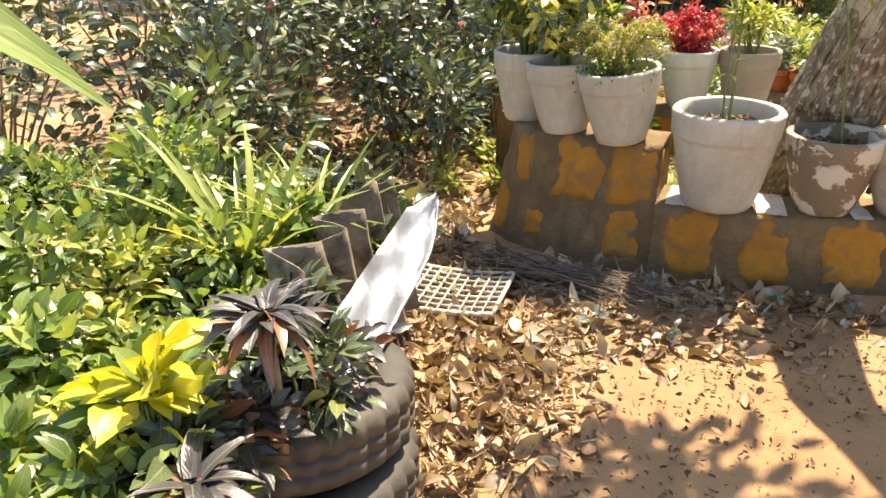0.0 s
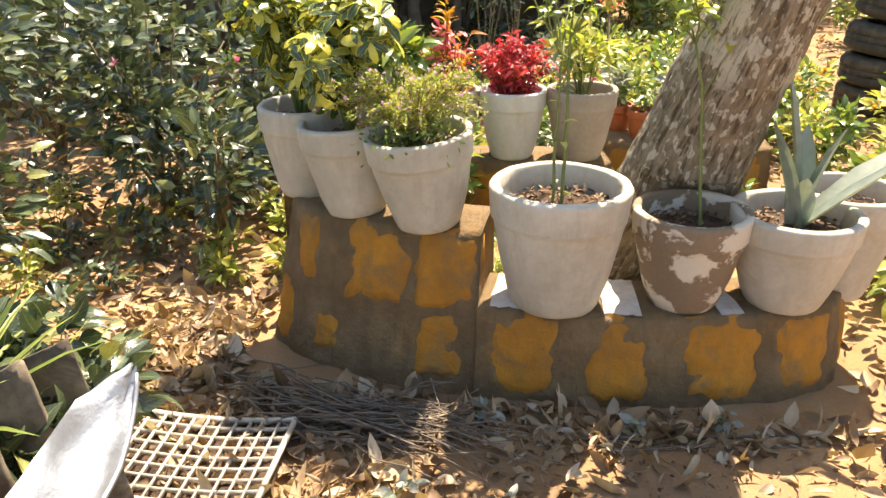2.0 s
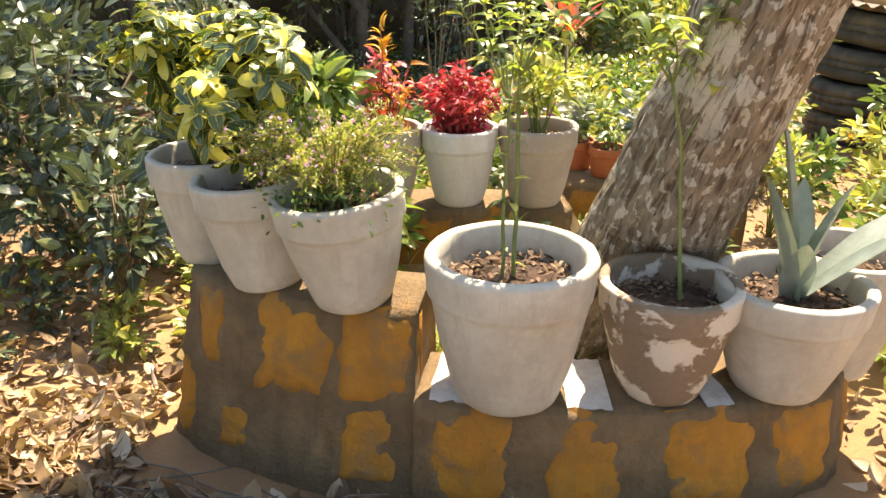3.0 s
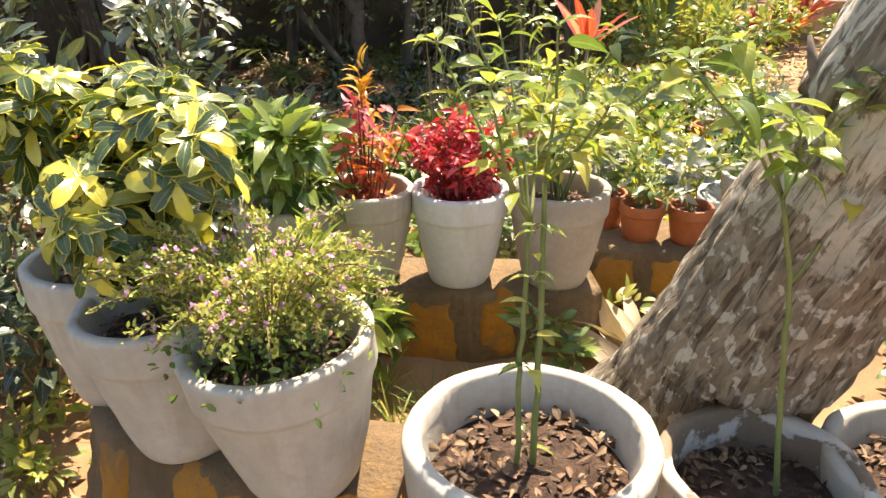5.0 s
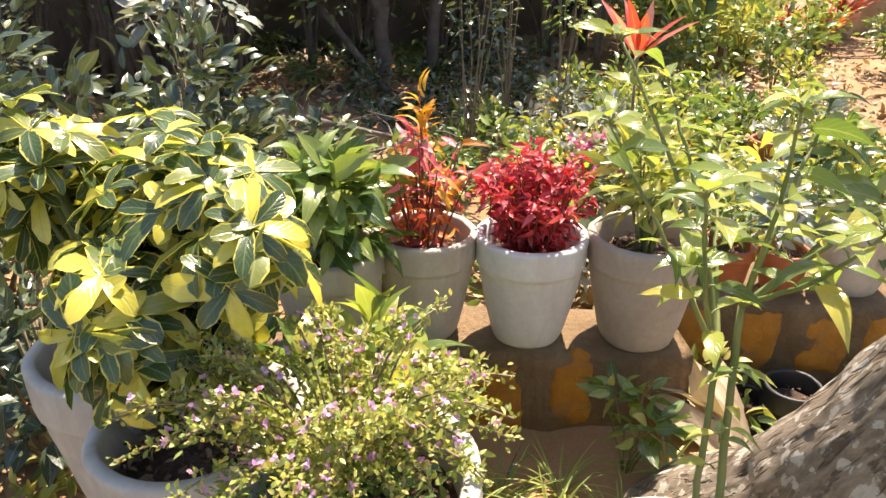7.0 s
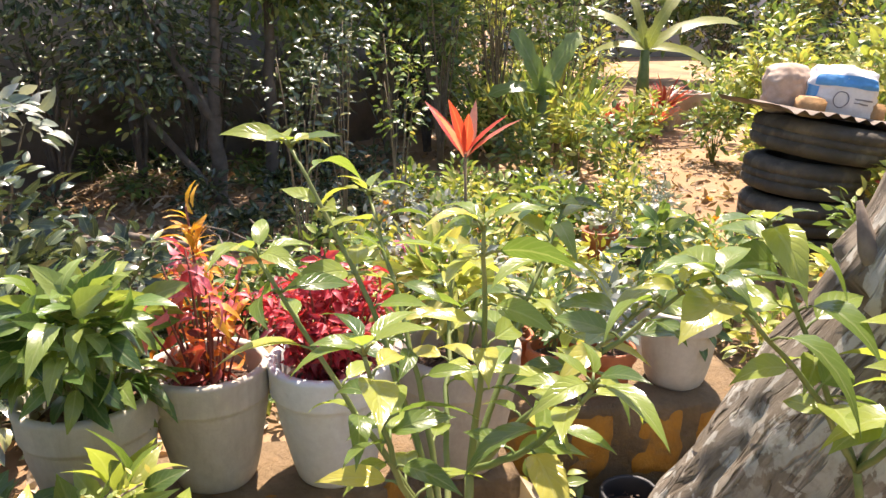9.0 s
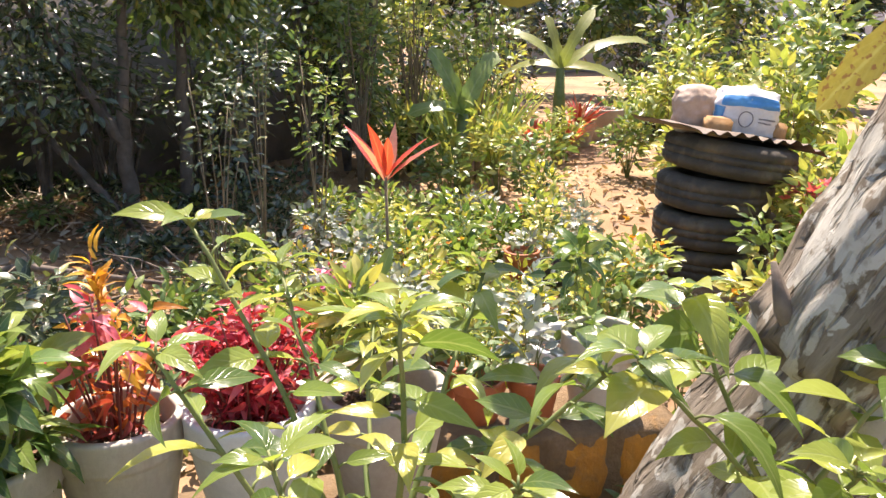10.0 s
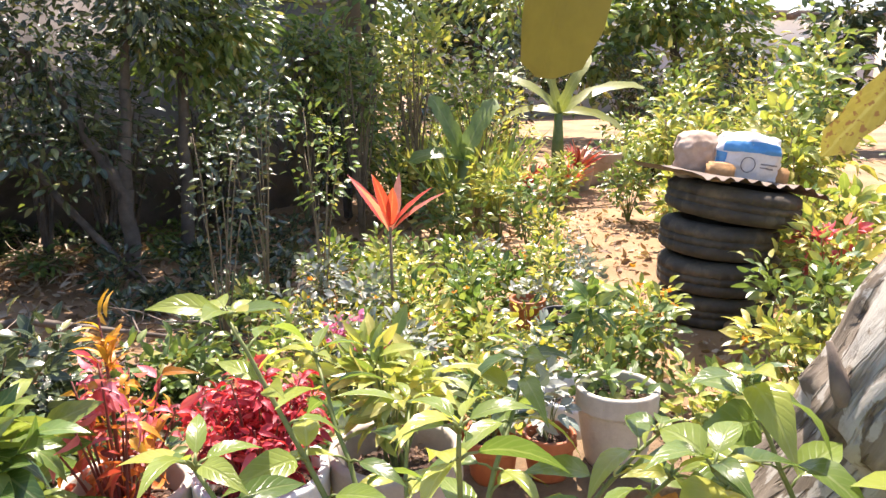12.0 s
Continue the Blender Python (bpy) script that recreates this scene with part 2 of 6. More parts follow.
M = dict(
    ground=ground_material(),
    bark=trunk_material(),
    white_pot=surface("painted_concrete", [(0.3, (0.44, 0.405, 0.325)), (0.55, (0.56, 0.53, 0.445)), (0.8, (0.66, 0.64, 0.56))], 5, 0.75, 45, 0.5, 0.004, stain=(0.36, 0.30, 0.22), stain_scale=6, stain_at=(0.58, 0.76), drip=(0.38, 0.33, 0.26)),
    cool_pot=surface("cool_white_paint", [(0.3, (0.66, 0.68, 0.66)), (0.7, (0.76, 0.78, 0.77))], 4, 0.6, 45, 0.3, 0.003, stain=(0.45, 0.42, 0.36), stain_scale=7, stain_at=(0.64, 0.8), drip=(0.52, 0.50, 0.44)),
    tan_pot=surface("bare_concrete", [(0.3, (0.36, 0.31, 0.25)), (0.7, (0.5, 0.45, 0.38))], 4, 0.85, 60, 0.5, 0.004),
    peel_pot=two_layer("peeling_paint", (0.24, 0.175, 0.115), (0.62, 0.57, 0.48), 7, 0.52),
    terracotta=surface("terracotta_plastic", [(0.3, (0.36, 0.10, 0.035)), (0.7, (0.52, 0.17, 0.06))], 9, 0.55, 90, 0.2, 0.002),
    black_pot=plain("black_plastic", (0.025, 0.026, 0.028), 0.5),
    mortar=surface("weathered_mortar", [(0.3, (0.17, 0.11, 0.05)), (0.6, (0.27, 0.18, 0.09)), (0.8, (0.38, 0.27, 0.15))], 5, 0.9, 42, 1.0, 0.02, stain=(0.40, 0.21, 0.045), stain_scale=6, stain_at=(0.56, 0.78), drip=(0.13, 0.085, 0.045)),
    ochre=surface("ochre_paint", [(0.3, (0.36, 0.155, 0.022)), (0.55, (0.52, 0.225, 0.022)), (0.8, (0.62, 0.29, 0.035))], 6, 0.85, 40, 0.9, 0.012, stain=(0.24, 0.15, 0.065), stain_scale=9, stain_at=(0.52, 0.70), drip=(0.30, 0.165, 0.045)),
    sunlit_lime_top=surface("sunlit_whitewashed_top", [(0.3, (0.5, 0.46, 0.4)), (0.7, (0.72, 0.7, 0.64))], 12, 0.85, 60, 0.5, 0.005, stain=(0.35, 0.26, 0.17), stain_scale=10, stain_at=(0.55, 0.7)),
    soil=surface("potting_soil", [(0.3, (0.045, 0.027, 0.018)), (0.7, (0.16, 0.09, 0.055))], 30, 0.95, 120, 1.0, 0.015),
    rubber=surface("old_rubber", [(0.3, (0.035, 0.033, 0.03)), (0.7, (0.085, 0.075, 0.062))], 6, 0.7, 70, 0.4, 0.004, stain=(0.17, 0.13, 0.085), stain_scale=4, stain_at=(0.55, 0.8)),
    tyre_dusty=surface("dusty_rubber", [(0.3, (0.05, 0.043, 0.032)), (0.7, (0.11, 0.092, 0.066))], 5, 0.8, 70, 0.5, 0.005, stain=(0.19, 0.155, 0.10), stain_scale=5, stain_at=(0.5, 0.8)),
    fibre_sheet=surface("weathered_fibre_sheet", [(0.3, (0.12, 0.095, 0.065)), (0.55, (0.27, 0.225, 0.165)), (0.8, (0.48, 0.43, 0.34))], 9, 0.85, 60, 0.6, 0.005, stain=(0.07, 0.055, 0.04), stain_scale=7, stain_at=(0.46, 0.62)),
    zinc=surface("bright_zinc", [(0.3, (0.30, 0.335, 0.39)), (0.7, (0.46, 0.50, 0.56))], 9, 0.5, 12, 0.5, 0.012, metal=0.6),
    rusty=surface("rusty_sheet", [(0.3, (0.10, 0.075, 0.055)), (0.7, (0.24, 0.19, 0.15))], 7, 0.75, 60, 0.4, 0.004, metal=0.2),
    tray=surface("sun_bleached_plastic", [(0.3, (0.55, 0.50, 0.42)), (0.7, (0.74, 0.70, 0.62))], 10, 0.5, 60, 0.2, 0.002),
    twig=surface("dead_twig", [(0.3, (0.11, 0.085, 0.065)), (0.7, (0.27, 0.22, 0.17))], 20, 0.85, 90, 0.5, 0.003),
    stem_green=surface("green_stem", [(0.3, (0.10, 0.16, 0.035)), (0.7, (0.22, 0.24, 0.08))], 12, 0.6, 80, 0.3, 0.002),
    stem_brown=surface("woody_stem", [(0.3, (0.16, 0.12, 0.07)), (0.7, (0.30, 0.24, 0.15))], 14, 0.8, 80, 0.4, 0.002),
    stem_red=surface("dark_red_stem", [(0.3, (0.14, 0.03, 0.03)), (0.7, (0.30, 0.09, 0.06))], 12, 0.6, 80, 0.3, 0.002),
    grey_bark=surface("grey_bark", [(0.3, (0.075, 0.06, 0.045)), (0.7, (0.19, 0.155, 0.12))], 9, 0.9, 60, 0.8, 0.008),
    wall=surface("stained_block_wall", [(0.3, (0.20, 0.17, 0.145)), (0.6, (0.34, 0.30, 0.26)), (0.8, (0.46, 0.41, 0.36))], 1.2, 0.9, 30, 0.5, 0.008, stain=(0.07, 0.06, 0.05), stain_scale=0.8, stain_at=(0.45, 0.7)),
    house=surface("pale_render", [(0.3, (0.5, 0.5, 0.5)), (0.7, (0.62, 0.62, 0.62))], 1, 0.85, 20, 0.2, 0.004),
    paper=surface("brown_paper_sack", [(0.3, (0.46, 0.33, 0.24)), (0.7, (0.66, 0.52, 0.42))], 5, 0.8, 30, 0.4, 0.006),
    bag_white=surface("woven_white_bag", [(0.3, (0.68, 0.70, 0.72)), (0.7, (0.80, 0.81, 0.82))], 6, 0.55, 70, 0.3, 0.003),
    bag_blue=surface("blue_print", [(0.3, (0.05, 0.26, 0.62)), (0.7, (0.10, 0.38, 0.74))], 8, 0.5, 70, 0.3, 0.003),
    ink=plain("grey_print", (0.22, 0.22, 0.25)),
    brick=surface("orange_block", [(0.3, (0.42, 0.24, 0.10)), (0.7, (0.58, 0.36, 0.18))], 9, 0.9, 50, 0.6, 0.006),
    leaf=leafy("leaf_green", [(0.0, (0.045, 0.12, 0.02)), (0.45, (0.09, 0.21, 0.03)), (0.8, (0.18, 0.30, 0.045)), (1.0, (0.34, 0.36, 0.07))]),
    leaf_dark=leafy("leaf_dark_glossy", [(0.0, (0.02, 0.045, 0.022)), (0.6, (0.045, 0.09, 0.04)), (0.9, (0.09, 0.15, 0.045)), (1.0, (0.22, 0.27, 0.06))], 0.24, 0.16),
    leaf_lime=leafy("leaf_lime", [(0.0, (0.13, 0.25, 0.03)), (0.5, (0.26, 0.38, 0.05)), (1.0, (0.45, 0.47, 0.08))], 0.36, 0.42),
    leaf_pepper=leafy("leaf_fresh_green", [(0.0, (0.03, 0.10, 0.02)), (0.4, (0.09, 0.22, 0.03)), (1.0, (0.24, 0.36, 0.05))], 0.26, 0.42),
    leaf_young=leafy("leaf_young_pepper", [(0.0, (0.05, 0.13, 0.02)), (0.3, (0.14, 0.27, 0.03)), (0.7, (0.25, 0.38, 0.04)), (1.0, (0.40, 0.45, 0.05))], 0.24, 0.52),
    leaf_var=leafy("leaf_variegated", [(0.0, (0.022, 0.07, 0.018)), (0.45, (0.05, 0.125, 0.02)), (0.62, (0.14, 0.22, 0.03)), (0.7, (0.45, 0.42, 0.05)), (1.0, (0.70, 0.60, 0.09))], 0.26, 0.36, edge_at=0.86, margin=(0.62, 0.56, 0.11)),
    leaf_yellow=leafy("leaf_yellow", [(0.0, (0.42, 0.40, 0.03)), (1.0, (0.78, 0.62, 0.05))], 0.4, 0.35),
    leaf_red=leafy("leaf_crimson", [(0.0, (0.16, 0.010, 0.022)), (0.4, (0.46, 0.025, 0.05)), (0.8, (0.60, 0.06, 0.085)), (1.0, (0.66, 0.16, 0.17))], 0.45, 0.45, veins=0.1),
    leaf_orange=leafy("leaf_copper", [(0.0, (0.16, 0.022, 0.022)), (0.3, (0.42, 0.06, 0.05)), (0.6, (0.62, 0.20, 0.035)), (0.85, (0.62, 0.09, 0.09)), (1.0, (0.70, 0.30, 0.05))], 0.42, 0.4, veins=0.15),
    leaf_rose=leafy("leaf_rose_pink", [(0.0, (0.52, 0.06, 0.10)), (1.0, (0.70, 0.20, 0.24))], 0.42, 0.4, veins=0.15),
    leaf_gold=leafy("leaf_gold", [(0.0, (0.50, 0.20, 0.02)), (1.0, (0.72, 0.40, 0.05))], 0.42, 0.4, veins=0.15),
    leaf_flame=leafy("leaf_flame_red", [(0.0, (0.45, 0.05, 0.04)), (0.6, (0.60, 0.08, 0.05)), (1.0, (0.72, 0.34, 0.28))], 0.4, 0.4),
    leaf_purple=leafy("leaf_dark_purple", [(0.0, (0.03, 0.028, 0.035)), (0.7, (0.09, 0.085, 0.085)), (1.0, (0.34, 0.10, 0.03))], 0.32, 0.15),
    leaf_agave=leafy("leaf_blue_grey", [(0.0, (0.10, 0.18, 0.135)), (1.0, (0.20, 0.30, 0.225))], 0.42, 0.15, veins=0.0),
    leaf_sage=leafy("leaf_pale_blue_green", [(0.0, (0.10, 0.19, 0.13)), (1.0, (0.30, 0.38, 0.30))], 0.36, 0.25),
    leaf_olive=leafy("leaf_olive", [(0.0, (0.08, 0.075, 0.012)), (1.0, (0.11, 0.095, 0.014))], 0.5, 0.3, veins=0.0),
    banana=leafy("banana_leaf", [(0.0, (0.10, 0.22, 0.03)), (1.0, (0.28, 0.36, 0.06))], 0.4, 0.45),
    banana_old=leafy("banana_leaf_yellowed", [(0.0, (0.15, 0.19, 0.035)), (1.0, (0.30, 0.24, 0.04))], 0.5, 0.45, edge=(0.20, 0.11, 0.04), edge_at=0.60),
    petal_pink=leafy("petal_pink", [(0.0, (0.62, 0.10, 0.30)), (1.0, (0.80, 0.30, 0.50))], 0.5, 0.4),
    petal_lilac=leafy("petal_lilac", [(0.0, (0.50, 0.24, 0.52)), (1.0, (0.72, 0.46, 0.70))], 0.5, 0.35),
    petal_orange=leafy("petal_orange", [(0.0, (0.80, 0.20, 0.02)), (1.0, (0.85, 0.42, 0.04))], 0.5, 0.35),
    dry=leafy("dry_leaf", [(0.0, (0.13, 0.072, 0.035)), (0.3, (0.32, 0.195, 0.10)), (0.65, (0.52, 0.37, 0.22)), (1.0, (0.68, 0.58, 0.44))], 0.65, 0.2, lift=0.95, veins=0.1),
    husk=leafy("palm_sheath", [(0.0, (0.36, 0.26, 0.15)), (1.0, (0.62, 0.50, 0.34))], 0.7, 0.2, lift=1.0, veins=0.0),
    chip=leafy("mulch_chip", [(0.0, (0.07, 0.035, 0.02)), (0.6, (0.24, 0.12, 0.06)), (1.0, (0.44, 0.30, 0.18))], 0.85, 0.05, lift=0.75),
)


# ---- mesh tools ----
def mesh(name, verts, faces, mat, smooth=True, uv=None):
    me = bpy.data.meshes.new(name)
    me.from_pydata([tuple(v) for v in np.asarray(verts, float)], [], [tuple(int(i) for i in f) for f in faces])
    if smooth:
        me.polygons.foreach_set("use_smooth", [True] * len(me.polygons))
    if uv is not None:
        at = np.empty(len(me.loops), np.int32)
        me.loops.foreach_get("vertex_index", at)
        me.uv_layers.new(name="along").data.foreach_set("uv", np.asarray(uv, np.float32)[at].ravel())
    me.materials.append(mat)
    me.update()
    return me


def thing(name, label, category, x=0, y=0, z=0, group="", kind="", rot=(0, 0, 0)):
    ob = new(name)
    ob.matrix_basis = pose(x, y, z, *rot)
    ob.empty_display_size = 0.05
    return tagged(ob, label, category, group, kind)


def part(name, geo, mat, parent, label="", smooth=True):
    """Links (verts, faces), given in the parent's own space, as one mesh under it."""
    ob = new(name, mesh(name, geo[0], geo[1], mat, smooth, geo[2] if len(geo) > 2 else None))
    ob.parent = parent
    return tagged(ob, label)


def join(*geos):
    verts, faces, n = [], [], 0
    for v, f, *_ in geos:
        v = np.asarray(v, float).reshape(-1, 3)
        verts.append(v)
        faces += [tuple(i + n for i in q) for q in f]
        n += len(v)
    return np.concatenate(verts), faces


def lathe(profile, n=40, wob=0.0, seed=0):
    """Turns (radius, height) pairs round the z axis; ends of radius 0 close it."""
    a = np.linspace(0, 2 * np.pi, n, endpoint=False)
    r = np.random.default_rng(seed)
    ph = r.uniform(0, 6.28, 3)
    shape = 1 + wob * (np.sin(2 * a + ph[0]) + 0.6 * np.sin(3 * a + ph[1]) + 0.4 * np.sin(5 * a + ph[2]))
    v = np.concatenate([np.stack([rr * shape * np.cos(a), rr * shape * np.sin(a), np.full(n, zz)], 1) for rr, zz in profile])
    f = []
    for i in range(len(profile) - 1):
        for j in range(n):
            k = (j + 1) % n
            f.append((i * n + j, i * n + k, (i + 1) * n + k, (i + 1) * n + j))
    return v, f


def tube(pts, radii, n=8, cap=True):
    pts = np.asarray(pts, float)
    radii = np.broadcast_to(radii, len(pts))
    d = np.gradient(pts, axis=0)
    d /= np.linalg.norm(d, axis=1)[:, None] + 1e-9
    ref = np.array([0.31, 0.17, 0.94]) if abs(d[0][2]) < 0.9 else np.array([1.0, 0.1, 0])
    a = np.linspace(0, 2 * np.pi, n, endpoint=False)
    rows = []
    for p, t, r in zip(pts, d, radii):
        u = np.cross(t, ref)
        u /= np.linalg.norm(u) + 1e-9
        w = np.cross(t, u)
        rows.append(p + r * (np.cos(a)[:, None] * u + np.sin(a)[:, None] * w))
    f = [(i * n + j, i * n + (j + 1) % n, (i + 1) * n + (j + 1) % n, (i + 1) * n + j) for i in range(len(pts) - 1) for j in range(n)]
    if cap:
        f += [tuple(range(n))[::-1], tuple((len(pts) - 1) * n + j for j in range(n))]
    return np.concatenate(rows), f


def box(cx, cy, cz, sx, sy, sz, bevel=0.0):
    bm = bmesh.new()
    bmesh.ops.create_cube(bm, size=1.0, matrix=Matrix.Translation((cx, cy, cz)) @ Matrix.Diagonal((sx, sy, sz, 1)))
    if bevel:
        bmesh.ops.bevel(bm, geom=bm.edges[:], offset=bevel, segments=2, affect="EDGES")
    bm.verts.index_update()
    out = np.array([v.co[:] for v in bm.verts]), [tuple(v.index for v in f.verts) for f in bm.faces]
    bm.free()
    return out


OVAL = ((0, 0.18, 0.42, 0.72, 1), (0.03, 0.38, 0.5, 0.34, 0.0))
PEPPER = ((0, 0.08, 0.2, 0.38, 0.58, 0.76, 0.9, 1), (0.05, 0.28, 0.45, 0.5, 0.41, 0.23, 0.08, 0.0))
LANCE = ((0, 0.2, 0.45, 0.75, 1), (0.1, 0.42, 0.5, 0.3, 0.0))
BLADE = ((0, 0.2, 0.4, 0.6, 0.8, 1), (0.4, 0.5, 0.48, 0.4, 0.25, 0.0))
HEART = ((0, 0.12, 0.32, 0.55, 0.8, 1), (0.12, 0.40, 0.5, 0.42, 0.16, 0.0))
OBLONG = ((0, 0.3, 0.7, 0.92, 1), (0.10, 0.38, 0.5, 0.32, 0.05))
SWORD = ((0, 0.25, 0.5, 0.75, 0.92, 1), (0.34, 0.46, 0.5, 0.36, 0.15, 0.0))
SCRAP = ((0, 0.35, 0.7, 1), (0.15, 0.5, 0.38, 0.08))


def leaves(P, D, L, W, shape=OVAL, curl=0.25, fold=0.3, up=None, seed=1, twist=0.5):
    """Many leaves at once. P: where they start; D: the way they point; L, W: length and width."""
    r = np.random.default_rng(seed)
    P, D = np.asarray(P, float).reshape(-1, 3), np.asarray(D, float).reshape(-1, 3)
    n = len(P)
    L, W = np.broadcast_to(L, n), np.broadcast_to(W, n)
    curl = np.broadcast_to(curl, n)
    D = D / (np.linalg.norm(D, axis=1)[:, None] + 1e-9)
    N = np.tile((0, 0, 1.0), (n, 1)) if up is None else np.asarray(up, float)
    N = N + r.normal(0, twist, (n, 3))
    S = np.cross(D, N)
    S /= np.linalg.norm(S, axis=1)[:, None] + 1e-9
    N = np.cross(S, D)
    us, ws = shape
    rows = len(us)
    V = np.zeros((n, rows * 3, 3))
    for i, (u, w) in enumerate(zip(us, ws)):
        mid = P + D * (u * L * (1 - 0.25 * np.abs(curl) * u * u))[:, None] - N * (curl * u * u * L)[:, None]
        for k, s in enumerate((-1, 0, 1)):
            V[:, i * 3 + k] = mid + S * (s * w * W)[:, None] + N * (abs(s) * fold * w * W)[:, None]
    base = []
    for i in range(rows - 1):
        for k in (0, 1):
            a = i * 3 + k
            base.append((a, a + 1, a + 4, a + 3))
    base = np.array(base)
    F = (base[None] + (np.arange(n) * rows * 3)[:, None, None]).reshape(-1, 4)
    uv = np.stack([np.tile((0.0, 0.5, 1.0), rows), np.repeat(us, 3)], 1)
    return V.reshape(-1, 3), F.tolist(), np.tile(uv, (n, 1))


def ball(n, r, flat=1.0, shell=0.55):
    """Points in a rounded crown, more of them towards the outside, in uneven clumps."""
    d = r.normal(0, 1, (n, 3))
    d /= np.linalg.norm(d, axis=1)[:, None]
    rad = (shell + (1 - shell) * r.random(n)) ** 0.8
    out = d * rad[:, None]
    out[:, 2] *= flat
    return out, d


def clumps(n, centre, size, r, count=14, spread=0.36):
    """n points round clump centres spread through an ellipsoid, with the way outward."""
    c, _ = ball(count, r, 1.0, 0.3)
    pick = r.integers(0, count, n)
    q, d = ball(n, r, 1.0, 0.3)
    p = c[pick] * (1 - spread * 0.6) + q * spread * r.uniform(0.6, 1.3, (count, 1))[pick]
    return np.asarray(centre) + p * np.asarray(size), d + p * 0.7, np.asarray(centre) + c * np.asarray(size) * 0.7


def bush(name, label, category, x, y, z, size, height, n, L, W, mat, seed, shape=OVAL, stem=None, stem_r=0.006, low=0.25, count=12, group="", curl=0.3, spread=0.4, flowers=None, rise=0.3, split=False):
    """A leafy plant: stems from one foot to its clumps, and a crown of single leaves."""
    r = np.random.default_rng(seed)
    ob = thing(name, label, category, x, y, z, group)
    centre = (0, 0, height * (1 + low) / 2)
    P, D, C = clumps(n, centre, (size, size, height * (1 - low) / 2), r, count, spread)
    D = D * (1, 1, 0.6) + (0, 0, rise)
    P[:, 2] = np.maximum(P[:, 2], 0.02)
    geos = []
    for c in C:
        foot = np.array([r.normal(0, stem_r), r.normal(0, stem_r), -0.05])
        k = np.linspace(0, 1, 6)[:, None]
        path = foot + (c - foot) * np.concatenate([k ** 1.3, k ** 1.3, k ** 0.9], 1) + r.normal(0, 0.008, (6, 3)) * k
        geos.append(tube(path, np.linspace(stem_r, stem_r * 0.4, 6), 5))
    if split:
        for g in geos:
            part("stem", g, stem or M["stem_green"], ob)
    else:
        part("stem", join(*geos), stem or M["stem_green"], ob)
    Ls = L * r.uniform(0.6, 1.2, n)
    part("foliage", leaves(P, D, Ls, Ls * W / L, shape, curl * r.uniform(0.2, 1.6, n), 0.3, seed=seed, twist=0.7), mat, ob)
    if flowers:
        fm, fn, fs = flowers
        Pf, Df, _ = clumps(fn, centre, (size * 1.05, size * 1.05, height * (1 - low) / 2 * 1.05), r, count, spread)
        Pf = Pf[np.argsort(-Pf[:, 2])[: fn * 2 // 3]]
        k = len(Pf)
        geo = [leaves(np.repeat(Pf, 5, 0), r.normal(0, 1, (k * 5, 3)) + (0, 0, 0.5), fs, fs * 0.7, OVAL, 0.1, 0.1, seed=seed + 1)]
        tagged(part("blossom", join(*geo), fm, ob), kind="stuff")
    return ob


# ---- ground ----
def gz(x, y):
    """Height of the trodden ground: a few centimetres of swell."""
    return 0.016 * math.sin(1.7 * x + 0.6 * y) * math.cos(1.3 * y - 0.4 * x) + 0.010 * noise.noise(Vector((x * 2.3, y * 2.3, 0.0)))


def ground():
    near = np.concatenate([np.linspace(-120, -8, 10), np.linspace(-7, 9, 129), np.linspace(10, 140, 12)])
    deep = np.concatenate([np.linspace(-90, -5, 8), np.linspace(-4, 14, 145), np.linspace(15, 300, 14)])
    v, f = [], []
    for y in deep:
        for x in near:
            inside = -8 < x < 10 and -5 < y < 15
            v.append((x, y, gz(x, y) + (0.007 * noise.noise(Vector((x * 9, y * 9, 3))) if inside else 0)))
    w = len(near)
    for j in range(len(deep) - 1):
        for i in range(w - 1):
            f.append((j * w + i, j * w + i + 1, (j + 1) * w + i + 1, (j + 1) * w + i))
    ob = new("ground", mesh("ground", v, f, M["ground"]))
    tagged(ob, "sandy orange-brown trodden garden soil", "ground", kind="structure")


ground()


# ---- planter walls ----
def smooth_line(pts, step=0.018):
    """A rounded line through plan points, at even steps."""
    pts = np.asarray(pts, float)
    s = np.r_[0, np.cumsum(np.linalg.norm(np.diff(pts, axis=0), axis=1))]
    t = np.linspace(0, s[-1], max(8, int(s[-1] / step)))
    out = np.stack([np.interp(t, s, pts[:, k]) for k in (0, 1)], 1)
    for _ in range(16):
        out[1:-1] = (out[:-2] + 2 * out[1:-1] + out[2:]) / 4
    return out


def inward(line):
    d = np.gradient(line, axis=0)
    d /= np.linalg.norm(d, axis=1)[:, None]
    return np.stack([-d[:, 1], d[:, 0]], 1)


